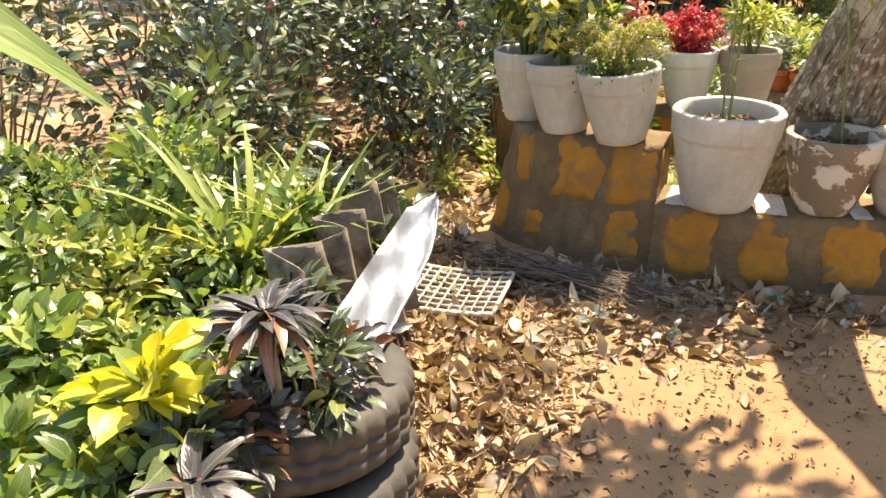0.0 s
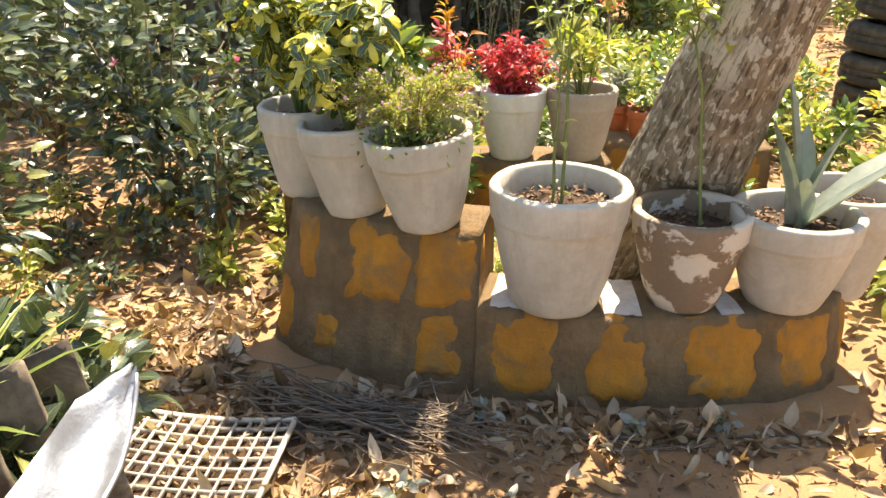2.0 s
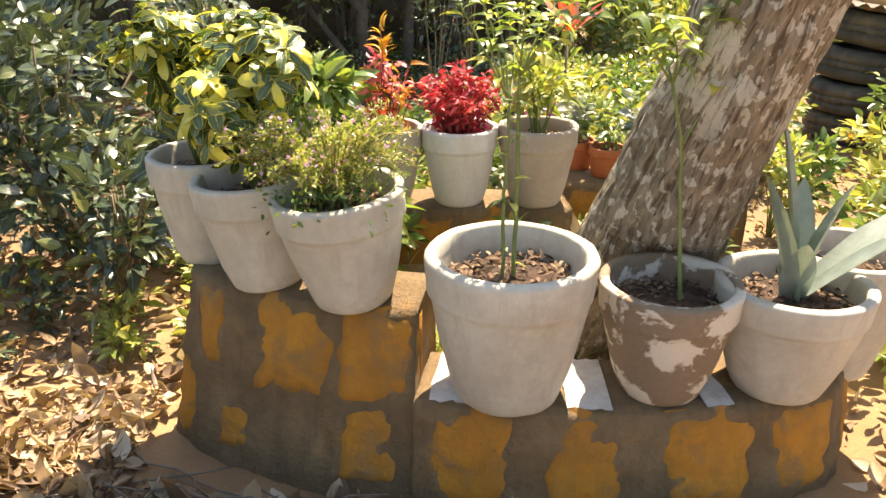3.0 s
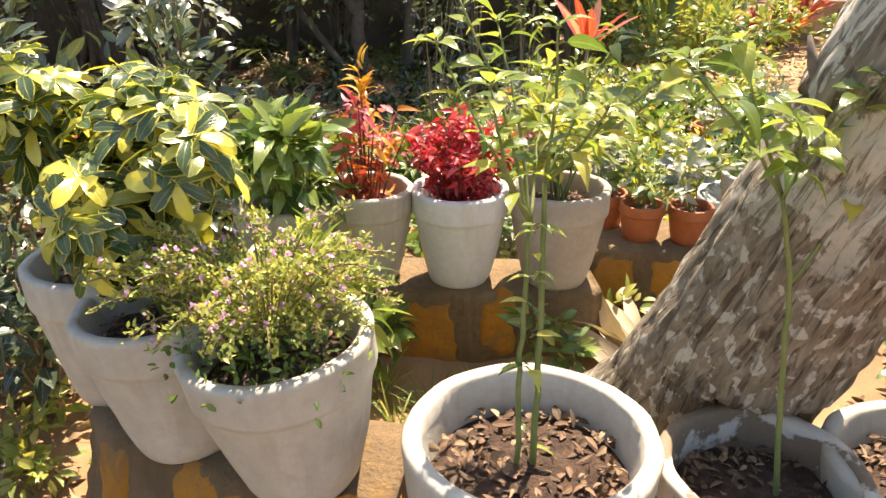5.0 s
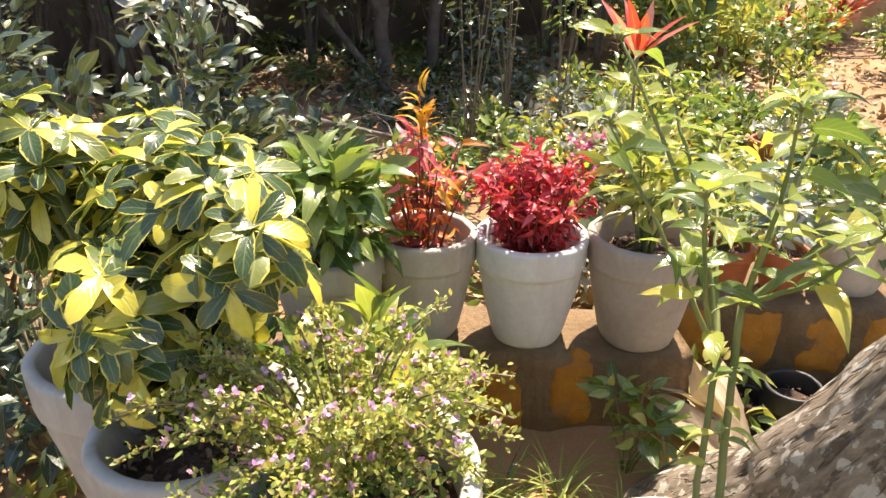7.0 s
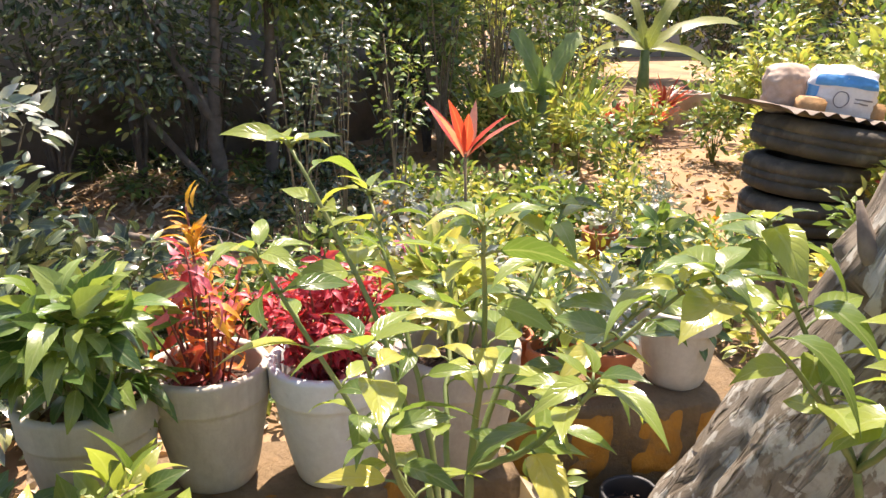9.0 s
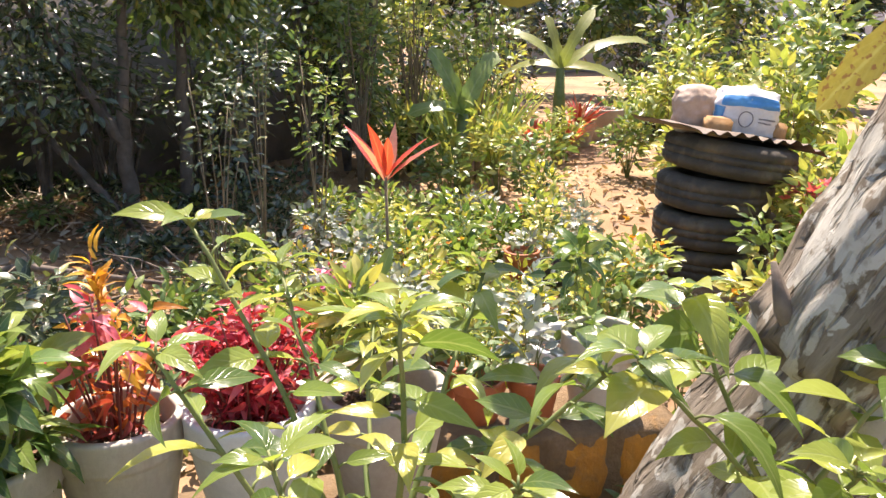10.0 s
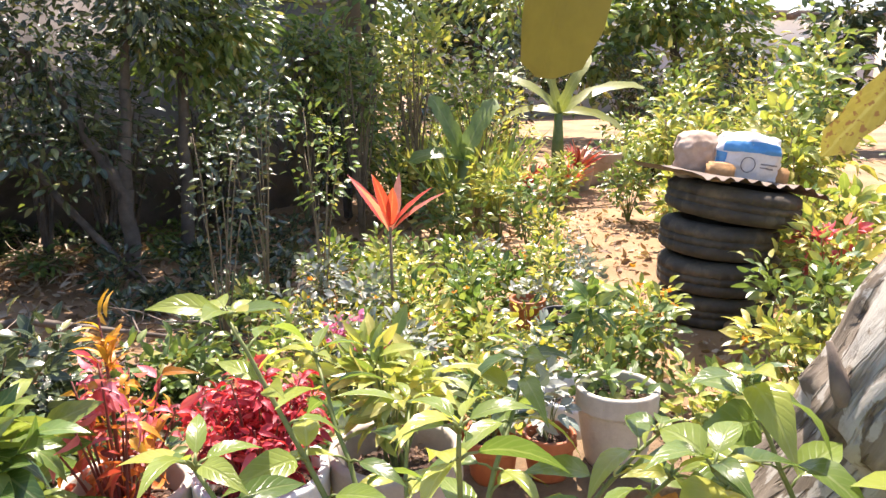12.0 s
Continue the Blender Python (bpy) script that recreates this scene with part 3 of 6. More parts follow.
def wall_body(line, z0, z1, thick, seed=0, lean=0.05):
    """A rough masonry body along a line: its face on the line, its depth to the line's left."""
    nrm = inward(line)
    zs = np.linspace(z0, z1 - 0.018, 20)
    top = lean * z1
    ring = [(lean * z, z) for z in zs] + [(top + 0.008, z1 - 0.005), (top + 0.03, z1)]
    ring += [(top + thick * 0.5, z1 + 0.004), (top + thick - 0.03, z1), (top + thick, z1 - 0.02), (top + thick + 0.01, z0)]
    v, k = [], len(ring)
    for p, n in zip(line, nrm):
        for o, z in ring:
            q = Vector((p[0] + n[0] * o, p[1] + n[1] * o, z))
            j = 0.012 * noise.noise(q * 6 + Vector((seed, 0, 0))) + 0.009 * noise.noise(q * 19) + 0.005 * noise.noise(q * 48)
            v.append((q.x - n[0] * j, q.y - n[1] * j, q.z + 0.5 * j))
    f = [(i * k + j, (i + 1) * k + j, (i + 1) * k + j + 1, i * k + j + 1) for i in range(len(line) - 1) for j in range(k - 1)]
    f += [tuple(range(k))[::-1], tuple((len(line) - 1) * k + j for j in range(k))]
    return np.array(v), f


def stone(line, s0, s1, z0, z1, seed=0, proud=0.007, lean=0.05):
    """One painted stone set in the face of a wall, between two fractions of its length."""
    nrm = inward(line)
    n = 17
    v, f = [], []
    r = np.random.default_rng(seed)
    ph = r.uniform(0, 6.28, 4)
    for i in range(n):
        for j in range(n):
            a, b = 2 * i / (n - 1) - 1, 2 * j / (n - 1) - 1
            m = max(abs(a), abs(b))
            ang = math.atan2(b, a)
            sq = 0.86
            wob = 1 + 0.06 * math.sin(2 * ang + ph[0]) + 0.06 * math.sin(3 * ang + ph[1]) + 0.045 * math.sin(7 * ang + ph[2]) + 0.02 * math.sin(13 * ang + ph[3])
            h = math.hypot(a, b) or 1
            shrink = (m / h) ** 0.25 * sq * wob + (1 - sq) * 0.9
            u, w = a * shrink, b * shrink
            k = np.clip((s0 + s1) / 2 + u * (s1 - s0) / 2, 0, 1) * (len(line) - 1)
            i0 = min(int(k), len(line) - 2)
            p = line[i0] * (1 - k + i0) + line[i0 + 1] * (k - i0)
            nn = nrm[i0]
            z = (z0 + z1) / 2 + w * (z1 - z0) / 2
            out = proud * (1 - m ** 6) * 1.4 - 0.014 * m ** 6 - lean * z + 0.008 * noise.noise(Vector((p[0] * 22, z * 22, seed)))
            v.append((p[0] - nn[0] * out, p[1] - nn[1] * out, z))
    f = [(i * n + j, (i + 1) * n + j, (i + 1) * n + j + 1, i * n + j + 1) for i in range(n - 1) for j in range(n - 1)]
    return np.array(v), f


FRONT = smooth_line([(-0.50, 2.44), (-0.585, 2.28), (-0.58, 2.14), (-0.42, 2.01), (-0.2, 1.93), (0.05, 1.87), (0.5, 1.835), (0.9, 1.87), (1.22, 1.95), (1.40, 2.06), (1.47, 2.25)])
xs = FRONT[:, 0]


def at_x(x):
    """Fraction of the front wall's length at a place across it."""
    lo = int(np.argmin(xs))
    k = lo + np.searchsorted(xs[lo:], x)
    return k / (len(FRONT) - 1)


planter = thing("planter_wall", "low curved masonry planter wall with ochre-painted stones in brown mortar", "planter wall", kind="structure")
cut = int(round(at_x(0.20) * (len(FRONT) - 1)))
part("high_wall", wall_body(FRONT[: cut + 1], -0.08, 0.53, 0.27, 1, 0.2), M["mortar"], planter)
part("low_wall", wall_body(FRONT[cut:], -0.08, 0.305, 0.29, 2, 0.1), M["mortar"], planter)
for i, (x0, x1, z0, z1) in enumerate([(-0.565, -0.48, 0.0, 0.27), (-0.50, -0.39, 0.28, 0.52), (-0.29, -0.05, 0.24, 0.528), (-0.035, 0.205, 0.26, 0.535), (-0.01, 0.16, 0.03, 0.255),
                                      (0.245, 0.475, 0.01, 0.30), (0.54, 0.765, 0.0, 0.30), (0.85, 1.115, 0.005, 0.305), (1.155, 1.36, 0.005, 0.30), (1.41, 1.468, 0.04, 0.28), (-0.40, -0.30, 0.05, 0.18)]):
    part("stone", stone(FRONT, at_x(x0), at_x(x1), z0, z1, i, 0.007, 0.2 if x0 < 0.2 else 0.1), M["ochre"], planter)
# the end of the high part, painted too
endx, endy = FRONT[cut]
ev, ef = box(endx + 0.006, endy + 0.22, 0.415, 0.014, 0.20, 0.20, 0.006)
part("stone", (ev, ef), M["ochre"], planter)
# whitewash between the pots; the sun's brightness there is put into its pale colour
tops = [(0.23, 0.36, 0.31), (0.60, 0.74, 0.31), (0.98, 1.06, 0.31)]
for x0, x1, z in tops:
    k0, k1 = int(at_x(x0) * (len(FRONT) - 1)), int(at_x(x1) * (len(FRONT) - 1))
    seg, nn = FRONT[k0:k1], inward(FRONT)[k0:k1]
    k = len(seg)
    v = [(*(p + n * o + 0.016 * noise.noise(Vector((p[0] * 45, o * 60, 3)))), z + h + 0.002 * noise.noise(Vector((p[0] * 30, o * 30, 0)))) for o, h in ((0.045, -0.003), (0.12, 0.004), (0.2, 0.004), (0.29, -0.003)) for p, n in zip(seg, nn)]
    f = [(j * k + i, j * k + i + 1, (j + 1) * k + i + 1, (j + 1) * k + i) for j in range(3) for i in range(k - 1)]
    part("sunlit_limewash", (v, f), M["sunlit_lime_top"], planter)

BACK = smooth_line([(-0.44, 2.62), (-0.38, 2.74), (-0.22, 2.90), (0.02, 2.97), (0.30, 2.99), (0.55, 3.0), (0.70, 3.03)])
back = thing("planter_wall", "rear curve of the planter wall with ochre stones and pale top", "planter wall", kind="structure")
part("wall_body", wall_body(BACK, -0.05, 0.43, 0.28, 3), M["mortar"], back)
for i, (a, b, z0, z1) in enumerate([(0.47, 0.66, 0.10, 0.43), (0.70, 0.80, 0.20, 0.43), (0.2, 0.36, 0.15, 0.42)]):
    part("stone", stone(BACK, a, b, z0, z1, 20 + i), M["ochre"], back)
SHELF = smooth_line([(0.66, 3.36), (1.0, 3.33), (1.45, 3.34)])
shelf = thing("planter_wall", "short ochre-painted stone ledge behind the palm", "planter wall", kind="structure")
part("wall_body", wall_body(SHELF, -0.05, 0.43, 0.34, 4), M["mortar"], shelf)
for i, (a, b) in enumerate([(0.04, 0.24), (0.28, 0.46), (0.52, 0.72), (0.76, 0.96)]):
    part("stone", stone(SHELF, a, b, 0.2, 0.42, 30 + i), M["ochre"], shelf)


def infill():
    """Raised earth inside the planter."""
    c = np.array((0.42, 2.5))
    edge = np.concatenate([FRONT + inward(FRONT) * 0.2, (BACK + inward(BACK) * 0.15)[::-1]])
    ang = np.argsort(np.arctan2(*(edge - c).T[::-1]))
    edge = edge[ang][::2]
    v, f, n = [(c[0], c[1], 0.22)], [], len(edge)
    for k in range(1, 9):
        for p in edge:
            q = c + (p - c) * k / 8
            v.append((q[0], q[1], 0.20 + 0.03 * noise.noise(Vector((q[0] * 5, q[1] * 5, 1)))))
    f += [(0, 1 + i, 1 + (i + 1) % n) for i in range(n)]
    for k in range(7):
        f += [(1 + k * n + i, 1 + (k + 1) * n + i, 1 + (k + 1) * n + (i + 1) % n, 1 + k * n + (i + 1) % n) for i in range(n)]
    ob = new("planter_soil", mesh("planter_soil", v, f, M["ground"]))
    tagged(ob, "raised sandy soil inside the planter ring", "soil", kind="structure")


infill()


# ---- the palm ----
def palm():
    ob = thing("coconut_palm", "leaning coconut palm with grey cracked bark and pale lichen", "palm tree", 0.737, 2.617, 0)
    v, uv, n = [], [], 97
    zs = np.concatenate([np.linspace(0.05, 1.9, 150), np.linspace(2.0, 10.0, 80)])
    for z in zs:
        q = min(z, 1.75)
        cx, cy = 0.209 * q + 0.001 * q * q, -0.485 * q + 0.056 * q * q
        cx, cy = cx + 0.45 * (z - q), cy - 0.10 * (z - q)
        r = 0.094 + 0.148 * math.exp(-z / 1.18) + 0.07 * math.exp(-((z - 0.1) / 0.22) ** 2)
        for j in range(n):
            a = math.pi / 2 + 2 * math.pi * j / (n - 1)
            ca, sa = math.cos(a), math.sin(a)
            p = Vector((ca * 3, sa * 3, z * 4))
            d = 0.010 * noise.noise(p) + 0.005 * noise.noise(p * 3.3)
            rift = noise.noise(Vector((ca * 11 + z * 1.2, sa * 11, z * 2.2)))
            d += 0.006 * abs(rift) - 0.007 * max(0, 1 - abs(rift) / 0.08)
            d += 0.0014 * math.sin(z * 62 + 3 * math.sin(a * 2) + 2.5 * noise.noise(p * 0.7))
            if z < 0.45:
                d += 0.02 * (0.45 - z) * 2 * noise.noise(Vector((ca * 2.5, sa * 2.5, 5)))
            # bark broken away below the old frond stub
            lip = 1.205 + 0.02 * noise.noise(Vector((ca * 6, sa * 6, 2)))
            face = max(0, 1 - abs((a - 0.99 * math.pi + math.pi) % (2 * math.pi) - math.pi) / 0.75)
            if z < lip:
                d -= 0.024 * min(1, face * 3) * math.exp(-((lip - z) / 0.10) ** 2)
            rr = r + d
            vy, vz = cy + rr * sa, z - 0.23 * rr * ca + 0.35 * rr * sa
            if vz < 0.66:
                # grown flat against the pots
                vy = max(vy, -0.375 + 0.01 * noise.noise(p * 2))
            v.append((cx + rr * ca, vy, vz))
            uv.append((0.17 * (a - math.pi / 2), z * 1.1))
    f = [(i * n + j, i * n + j + 1, (i + 1) * n + j + 1, (i + 1) * n + j) for i in range(len(zs) - 1) for j in range(n - 1)]
    part("trunk", (v, f, uv), M["bark"], ob)
    part("stub", tube([(0.135, -0.492, 1.255), (0.112, -0.497, 1.29), (0.102, -0.485, 1.335)], [0.012, 0.010, 0.003], 8), M["twig"], ob)
    r = np.random.default_rng(3)
    top = np.array((4.08, -1.50, 10.0))
    for i in range(15):
        a, e = i * 2.4, r.uniform(-0.2, 0.9)
        k = np.linspace(0, 1, 12)[:, None]
        d = np.array((math.cos(a), math.sin(a), 0))
        path = top + d * k * 3.2 * math.cos(e) + np.array((0, 0, 1)) * (k * 2.6 * math.sin(e) - 1.9 * k ** 2.2)
        part("frond_rib", tube(path, np.linspace(0.025, 0.006, 12), 5), M["stem_green"], ob)
        q = np.repeat(path[1:], 9, 0) + r.normal(0, 0.05, (99, 3))
        side = np.cross(d, (0, 0, 1.0))
        sgn = np.where(np.arange(99) % 2, 1.0, -1.0)[:, None]
        part("leaflets", leaves(q, side * sgn + d * 0.7 + (0, 0, -0.35), 0.6, 0.035, BLADE, 0.3, 0.2, seed=i), M["leaf"], ob)
    return ob


palm()

# ---- pots ----
def pot(label, x, y, z, rim, foot, h, mat, seed=0, band=0.74, tilt=(0, 0), fill=0.80, name="flower_pot", n=56, group="concrete pots", turn=None):
    ob = thing(name, label, "flower pot", x, y, z, group, rot=(tilt[0], tilt[1], seed * 37 if turn is None else turn))
    t = rim * 0.15
    mid = lambda k: foot + (rim * 0.985 - foot) * (1 - (1 - k) ** 1.45)
    prof = [(0.0, 0.004), (foot * 0.6, 0.003), (foot * 0.95, 0.0), (foot, 0.008)]
    prof += [(mid(k), h * k) for k in (0.1, 0.22, 0.35, 0.48, 0.6, band - 0.03)]
    prof += [(mid(band) + 0.001, h * (band - 0.008)), (mid(band) + 0.006, h * (band + 0.008)), (mid(band) + 0.007, h * (band + 0.03)), (rim * 0.985, h * 0.9), (rim, h * 0.965), (rim * 0.995, h * 0.985), (rim * 0.965, h),
             (rim - t * 0.8, h * 1.001), (rim - t, h * 0.985), (rim - t * 1.08, h * 0.9), (mid(0.7) - t * 1.15, h * 0.7), (mid(0.5) - t * 1.2, h * 0.45), (0.0, h * 0.42)]
    v, f = lathe(prof, n, 0.006, seed)
    for i in range(len(v)):
        q = Vector(v[i])
        k = 0.0035 * noise.noise(q * 14 + Vector((seed, 0, 0))) + 0.0016 * noise.noise(q * 45)
        rr = math.hypot(v[i][0], v[i][1]) or 1
        v[i][0] += v[i][0] / rr * k
        v[i][1] += v[i][1] / rr * k
        v[i][2] += 0.5 * k if v[i][2] > h * 0.3 else 0
    part("pot_body", (v, f), mat, ob)
    # earth, heaped a little
    rs = rim - t * 1.02 if fill > 0.85 else mid(fill) - t * 1.05
    sv, sf = lathe([(rs * 1.02, h * fill - 0.01), (rs * 0.85, h * fill), (rs * 0.6, h * fill + 0.006), (rs * 0.3, h * fill + 0.01), (0.0, h * fill + 0.012)], 28)
    for i in range(len(sv)):
        sv[i][2] += 0.012 * noise.noise(Vector(sv[i]) * 25)
    part("soil", (sv, sf), M["soil"], ob)
    r = np.random.default_rng(seed + 50)
    k = int(230 * (rim / 0.2) ** 2)
    a, q = r.uniform(0, 6.28, k), rs * 0.92 * np.sqrt(r.random(k))
    P = np.stack([q * np.cos(a), q * np.sin(a), np.full(k, h * fill + 0.014)], 1)
    part("mulch", leaves(P, r.normal(0, 1, (k, 3)) * (1, 1, 0.25), r.uniform(0.008, 0.036, k) * (rim / 0.2), r.uniform(0.005, 0.016, k) * (rim / 0.2), SCRAP, 0.3, 0.4, seed=seed), M["chip"], ob)["kind"] = "stuff"
    return ob


G = "concrete pots"
pot("large cream-painted concrete pot on the low wall", 0.455, 1.975, 0.305, 0.216, 0.138, 0.402, M["white_pot"], 1)
pot("brown concrete pot with peeling whitewash on the low wall", 0.862, 2.03, 0.305, 0.182, 0.108, 0.318, M["peel_pot"], 2)
pot("off-white concrete pot holding an agave", 1.18, 2.07, 0.305, 0.196, 0.118, 0.312, M["white_pot"], 3)
pot("off-white concrete pot at the end of the low wall", 1.40, 2.27, 0.255, 0.17, 0.105, 0.37, M["white_pot"], 4)
pot("tilted grey-white concrete pot on the high wall", 0.04, 2.05, 0.525, 0.175, 0.105, 0.31, M["white_pot"], 5, tilt=(2, -6), turn=0)
pot("grey-white concrete pot on the high wall", -0.225, 2.14, 0.525, 0.165, 0.10, 0.31, M["white_pot"], 6, tilt=(0, -4), turn=0)
pot("grey-white concrete pot at the far end of the high wall", -0.44, 2.30, 0.525, 0.158, 0.10, 0.32, M["white_pot"], 7)
pot("cream concrete pot on the rear planter wall", -0.27, 3.0, 0.43, 0.150, 0.10, 0.29, M["white_pot"], 8)
pot("cream concrete pot with copper-leaved plant", -0.035, 3.11, 0.43, 0.142, 0.092, 0.30, M["white_pot"], 9)
pot("pale cool-white concrete pot with crimson plant", 0.25, 3.115, 0.43, 0.150, 0.094, 0.305, M["cool_pot"], 10)
pot("bare tan concrete pot on the rear planter wall", 0.55, 3.14, 0.43, 0.156, 0.10, 0.31, M["tan_pot"], 11)
T = "terracotta plastic pots"
for i, (x, y, rr) in enumerate([(0.75, 3.60, 0.078), (0.865, 3.49, 0.078), (1.03, 3.48, 0.078)]):
    pot("small terracotta-coloured plastic pot on the ledge", x, y, 0.43, rr, rr * 0.72, 0.135, M["terracotta"], 20 + i, n=32, group=T)
pot("white plastic pot on the ledge behind the palm", 1.25, 3.52, 0.43, 0.122, 0.085, 0.245, M["white_pot"], 24, n=40)
pot("white concrete pot among the nursery plants", 1.37, 4.09, 0, 0.18, 0.125, 0.40, M["cool_pot"], 25)


for i, (x, y, rr, h) in enumerate([(1.03, 3.20, 0.085, 0.26), (1.20, 3.17, 0.09, 0.22), (0.90, 3.22, 0.07, 0.2)]):
    pot("black plastic nursery bag of soil below the ledge", x, y, 0, rr, rr * 0.85, h, M["black_pot"], 90 + i, n=32, group="nursery bags", name="nursery_bag")


# ---- plants in the pots ----
def fingers(P, D, count, L, W, r, tilt=0.35):
    """Whorls: leaflets spread like a hand round each point."""
    D = D / (np.linalg.norm(D, axis=1)[:, None] + 1e-9)
    u = np.cross(D, (0.3, 0.2, 0.9))
    u /= np.linalg.norm(u, axis=1)[:, None] + 1e-9
    w = np.cross(D, u)
    a = np.linspace(0, 2 * np.pi, count, endpoint=False)[None, :, None] + r.uniform(0, 6, (len(P), 1, 1))
    out = np.cos(a) * u[:, None] + np.sin(a) * w[:, None] + D[:, None] * tilt
    return np.repeat(P, count, 0), out.reshape(-1, 3), np.repeat(D, count, 0)


def schefflera(x, y, z, size, height, whorls, seed, label):
    r = np.random.default_rng(seed)
    ob = thing("schefflera", label, "shrub", x, y, z)
    P, D, C = clumps(whorls, (0, 0, height * 0.55), (size, size, height * 0.45), r, 16, 0.45)
    D = D + (0, 0, 0.9)
    geos = [tube([(0, 0, -0.06), c * (0.35, 0.35, 0.5), c], [0.011, 0.008, 0.004], 6) for c in C]
    for g in geos:
        part("stem", g, M["stem_green"], ob)
    q, o, up = fingers(P, D, 7, 0.1, 0.04, r)
    L = r.uniform(0.045, 0.085, len(q))
    part("foliage", leaves(q, o, L, L * r.uniform(0.34, 0.46, len(q)), OBLONG, r.uniform(0.2, 0.7, len(q)), 0.25, up, seed, 0.25), M["leaf_var"], ob)
    return ob


schefflera(-0.235, 2.17, 0.78, 0.20, 0.50, 165, 31, "variegated yellow-green umbrella shrub in a pot")
schefflera(-0.45, 2.33, 0.79, 0.22, 0.52, 110, 32, "tall green and yellow umbrella shrub in a pot")


def cuphea(x, y, z):
    r = np.random.default_rng(41)
    ob = thing("cuphea", "low spreading bush with tiny leaves and lilac flowers", "flowering plant", x, y, z)
    geos, P, D = [], [], []
    for i in range(95):
        a, reach = r.uniform(0, 6.28), r.uniform(0.12, 0.27)
        e = np.array((math.cos(a) * reach - 0.03, math.sin(a) * reach * 0.8 - 0.02, r.uniform(0.05, 0.22)))
        k = np.linspace(0, 1, 9)[:, None]
        path = e * k + np.array((0, 0, 0.10)) * np.sin(k * 2.6)
        geos.append(tube(path, 0.0016, 4, False))
        for j in range(92):
            t = r.uniform(0.2, 1) ** 0.8
            P.append(e * t + np.array((0, 0, 0.10 * math.sin(t * 2.6))) + r.normal(0, 0.006, 3))
            D.append(e / np.linalg.norm(e) * 0.6 + r.normal(0, 0.8, 3) + (0, 0, 0.4))
    part("stem_tangle", join(*geos), M["stem_brown"], ob)["kind"] = "stuff"
    n = len(P)
    part("foliage", leaves(P, D, r.uniform(0.007, 0.015, n), 0.0055, OVAL, 0.1, 0.2, seed=4), M["leaf_lime"], ob)
    Q = r.normal(0, 1, (700, 3)) * (0.075, 0.06, 0.035) + (-0.01, -0.02, 0.06)
    part("inner_foliage", leaves(Q, r.normal(0, 1, (700, 3)) + (0, 0, 0.5), 0.022, 0.010, OVAL, 0.1, 0.2, seed=6), M["leaf_pepper"], ob)["kind"] = "stuff"
    P = np.array(P)
    pick = r.choice(n, 230, False)
    tagged(part("blossom", leaves(np.repeat(P[pick] + (0, 0, 0.012), 5, 0), r.normal(0, 1, (1150, 3)) + (0, 0, 0.8), 0.008, 0.006, OVAL, 0.1, 0.1, seed=5), M["petal_lilac"], ob), kind="stuff")


cuphea(-0.005, 2.05, 0.765)


def amaranth(name, label, x, y, z, stems, reach, height, per, L, mats, seed, droop=0.5, plume=False):
    """Upright reddish stems, each carrying drooping lance leaves; the lowest are shed."""
    r = np.random.default_rng(seed)
    ob = thing(name, label, "foliage plant", x, y, z)
    sets = {k: ([], []) for k in mats}
    for i in range(stems):
        a, q = i * 2.4 + r.uniform(-0.3, 0.3), reach * math.sqrt((i + 0.3) / stems)
        tip = np.array((math.cos(a) * q, math.sin(a) * q, height * r.uniform(0.72, 1.0) * (1 - 0.35 * (q / reach) ** 2)))
        foot = np.array((math.cos(a), math.sin(a), 0)) * 0.3 * q + (0, 0, -0.04)
        k = np.linspace(0, 1, 7)[:, None]
        path = foot + (tip - foot) * np.concatenate([k ** 1.4, k ** 1.4, k], 1)
        part("stem", tube(path, np.linspace(0.0042, 0.0018, 7), 6), M["stem_red"], ob)
        for j in range(per):
            t = 1 - 0.8 * r.random() ** 1.5
            b = r.uniform(0, 6.28)
            p = foot + (tip - foot) * np.array((t ** 1.4, t ** 1.4, t))
            d = np.array((math.cos(b), math.sin(b), r.uniform(-0.5, 0.9) - droop * (1 - t) * 1.2))
            key = mats[0] if t < 0.72 else mats[min(len(mats) - 1, 1 + int(r.random() < 0.35))]
            sets[key][0].append(p + d * 0.012)
            sets[key][1].append(d)
    for key, (P, D) in sets.items():
        m = len(P)
        if m:
            Ls = L * r.uniform(0.55, 1.25, m)
            part("foliage", leaves(P, D, Ls, Ls * r.uniform(0.3, 0.5, m), LANCE, r.uniform(0.0, 1.3, m), 0.5, seed=seed + m, twist=0.9), M[key], ob)
    if plume:
        part("plume_stem", tube([(0, 0, 0), (0, 0, 0.28), (-0.008, 0, 0.43)], [0.005, 0.004, 0.002], 6), M["stem_red"], ob)
        h = r.uniform(0.31, 0.44, 26)
        part("plume", leaves(np.stack([r.normal(0, 0.006, 26), r.normal(0, 0.006, 26), h], 1), r.normal(0, 0.45, (26, 3)) + (0, 0, 0.8), 0.07 - 0.1 * (h - 0.31), 0.013, LANCE, 0.6, 0.3, seed=9), M["leaf_gold"], ob, "golden upright shoot")
    return ob


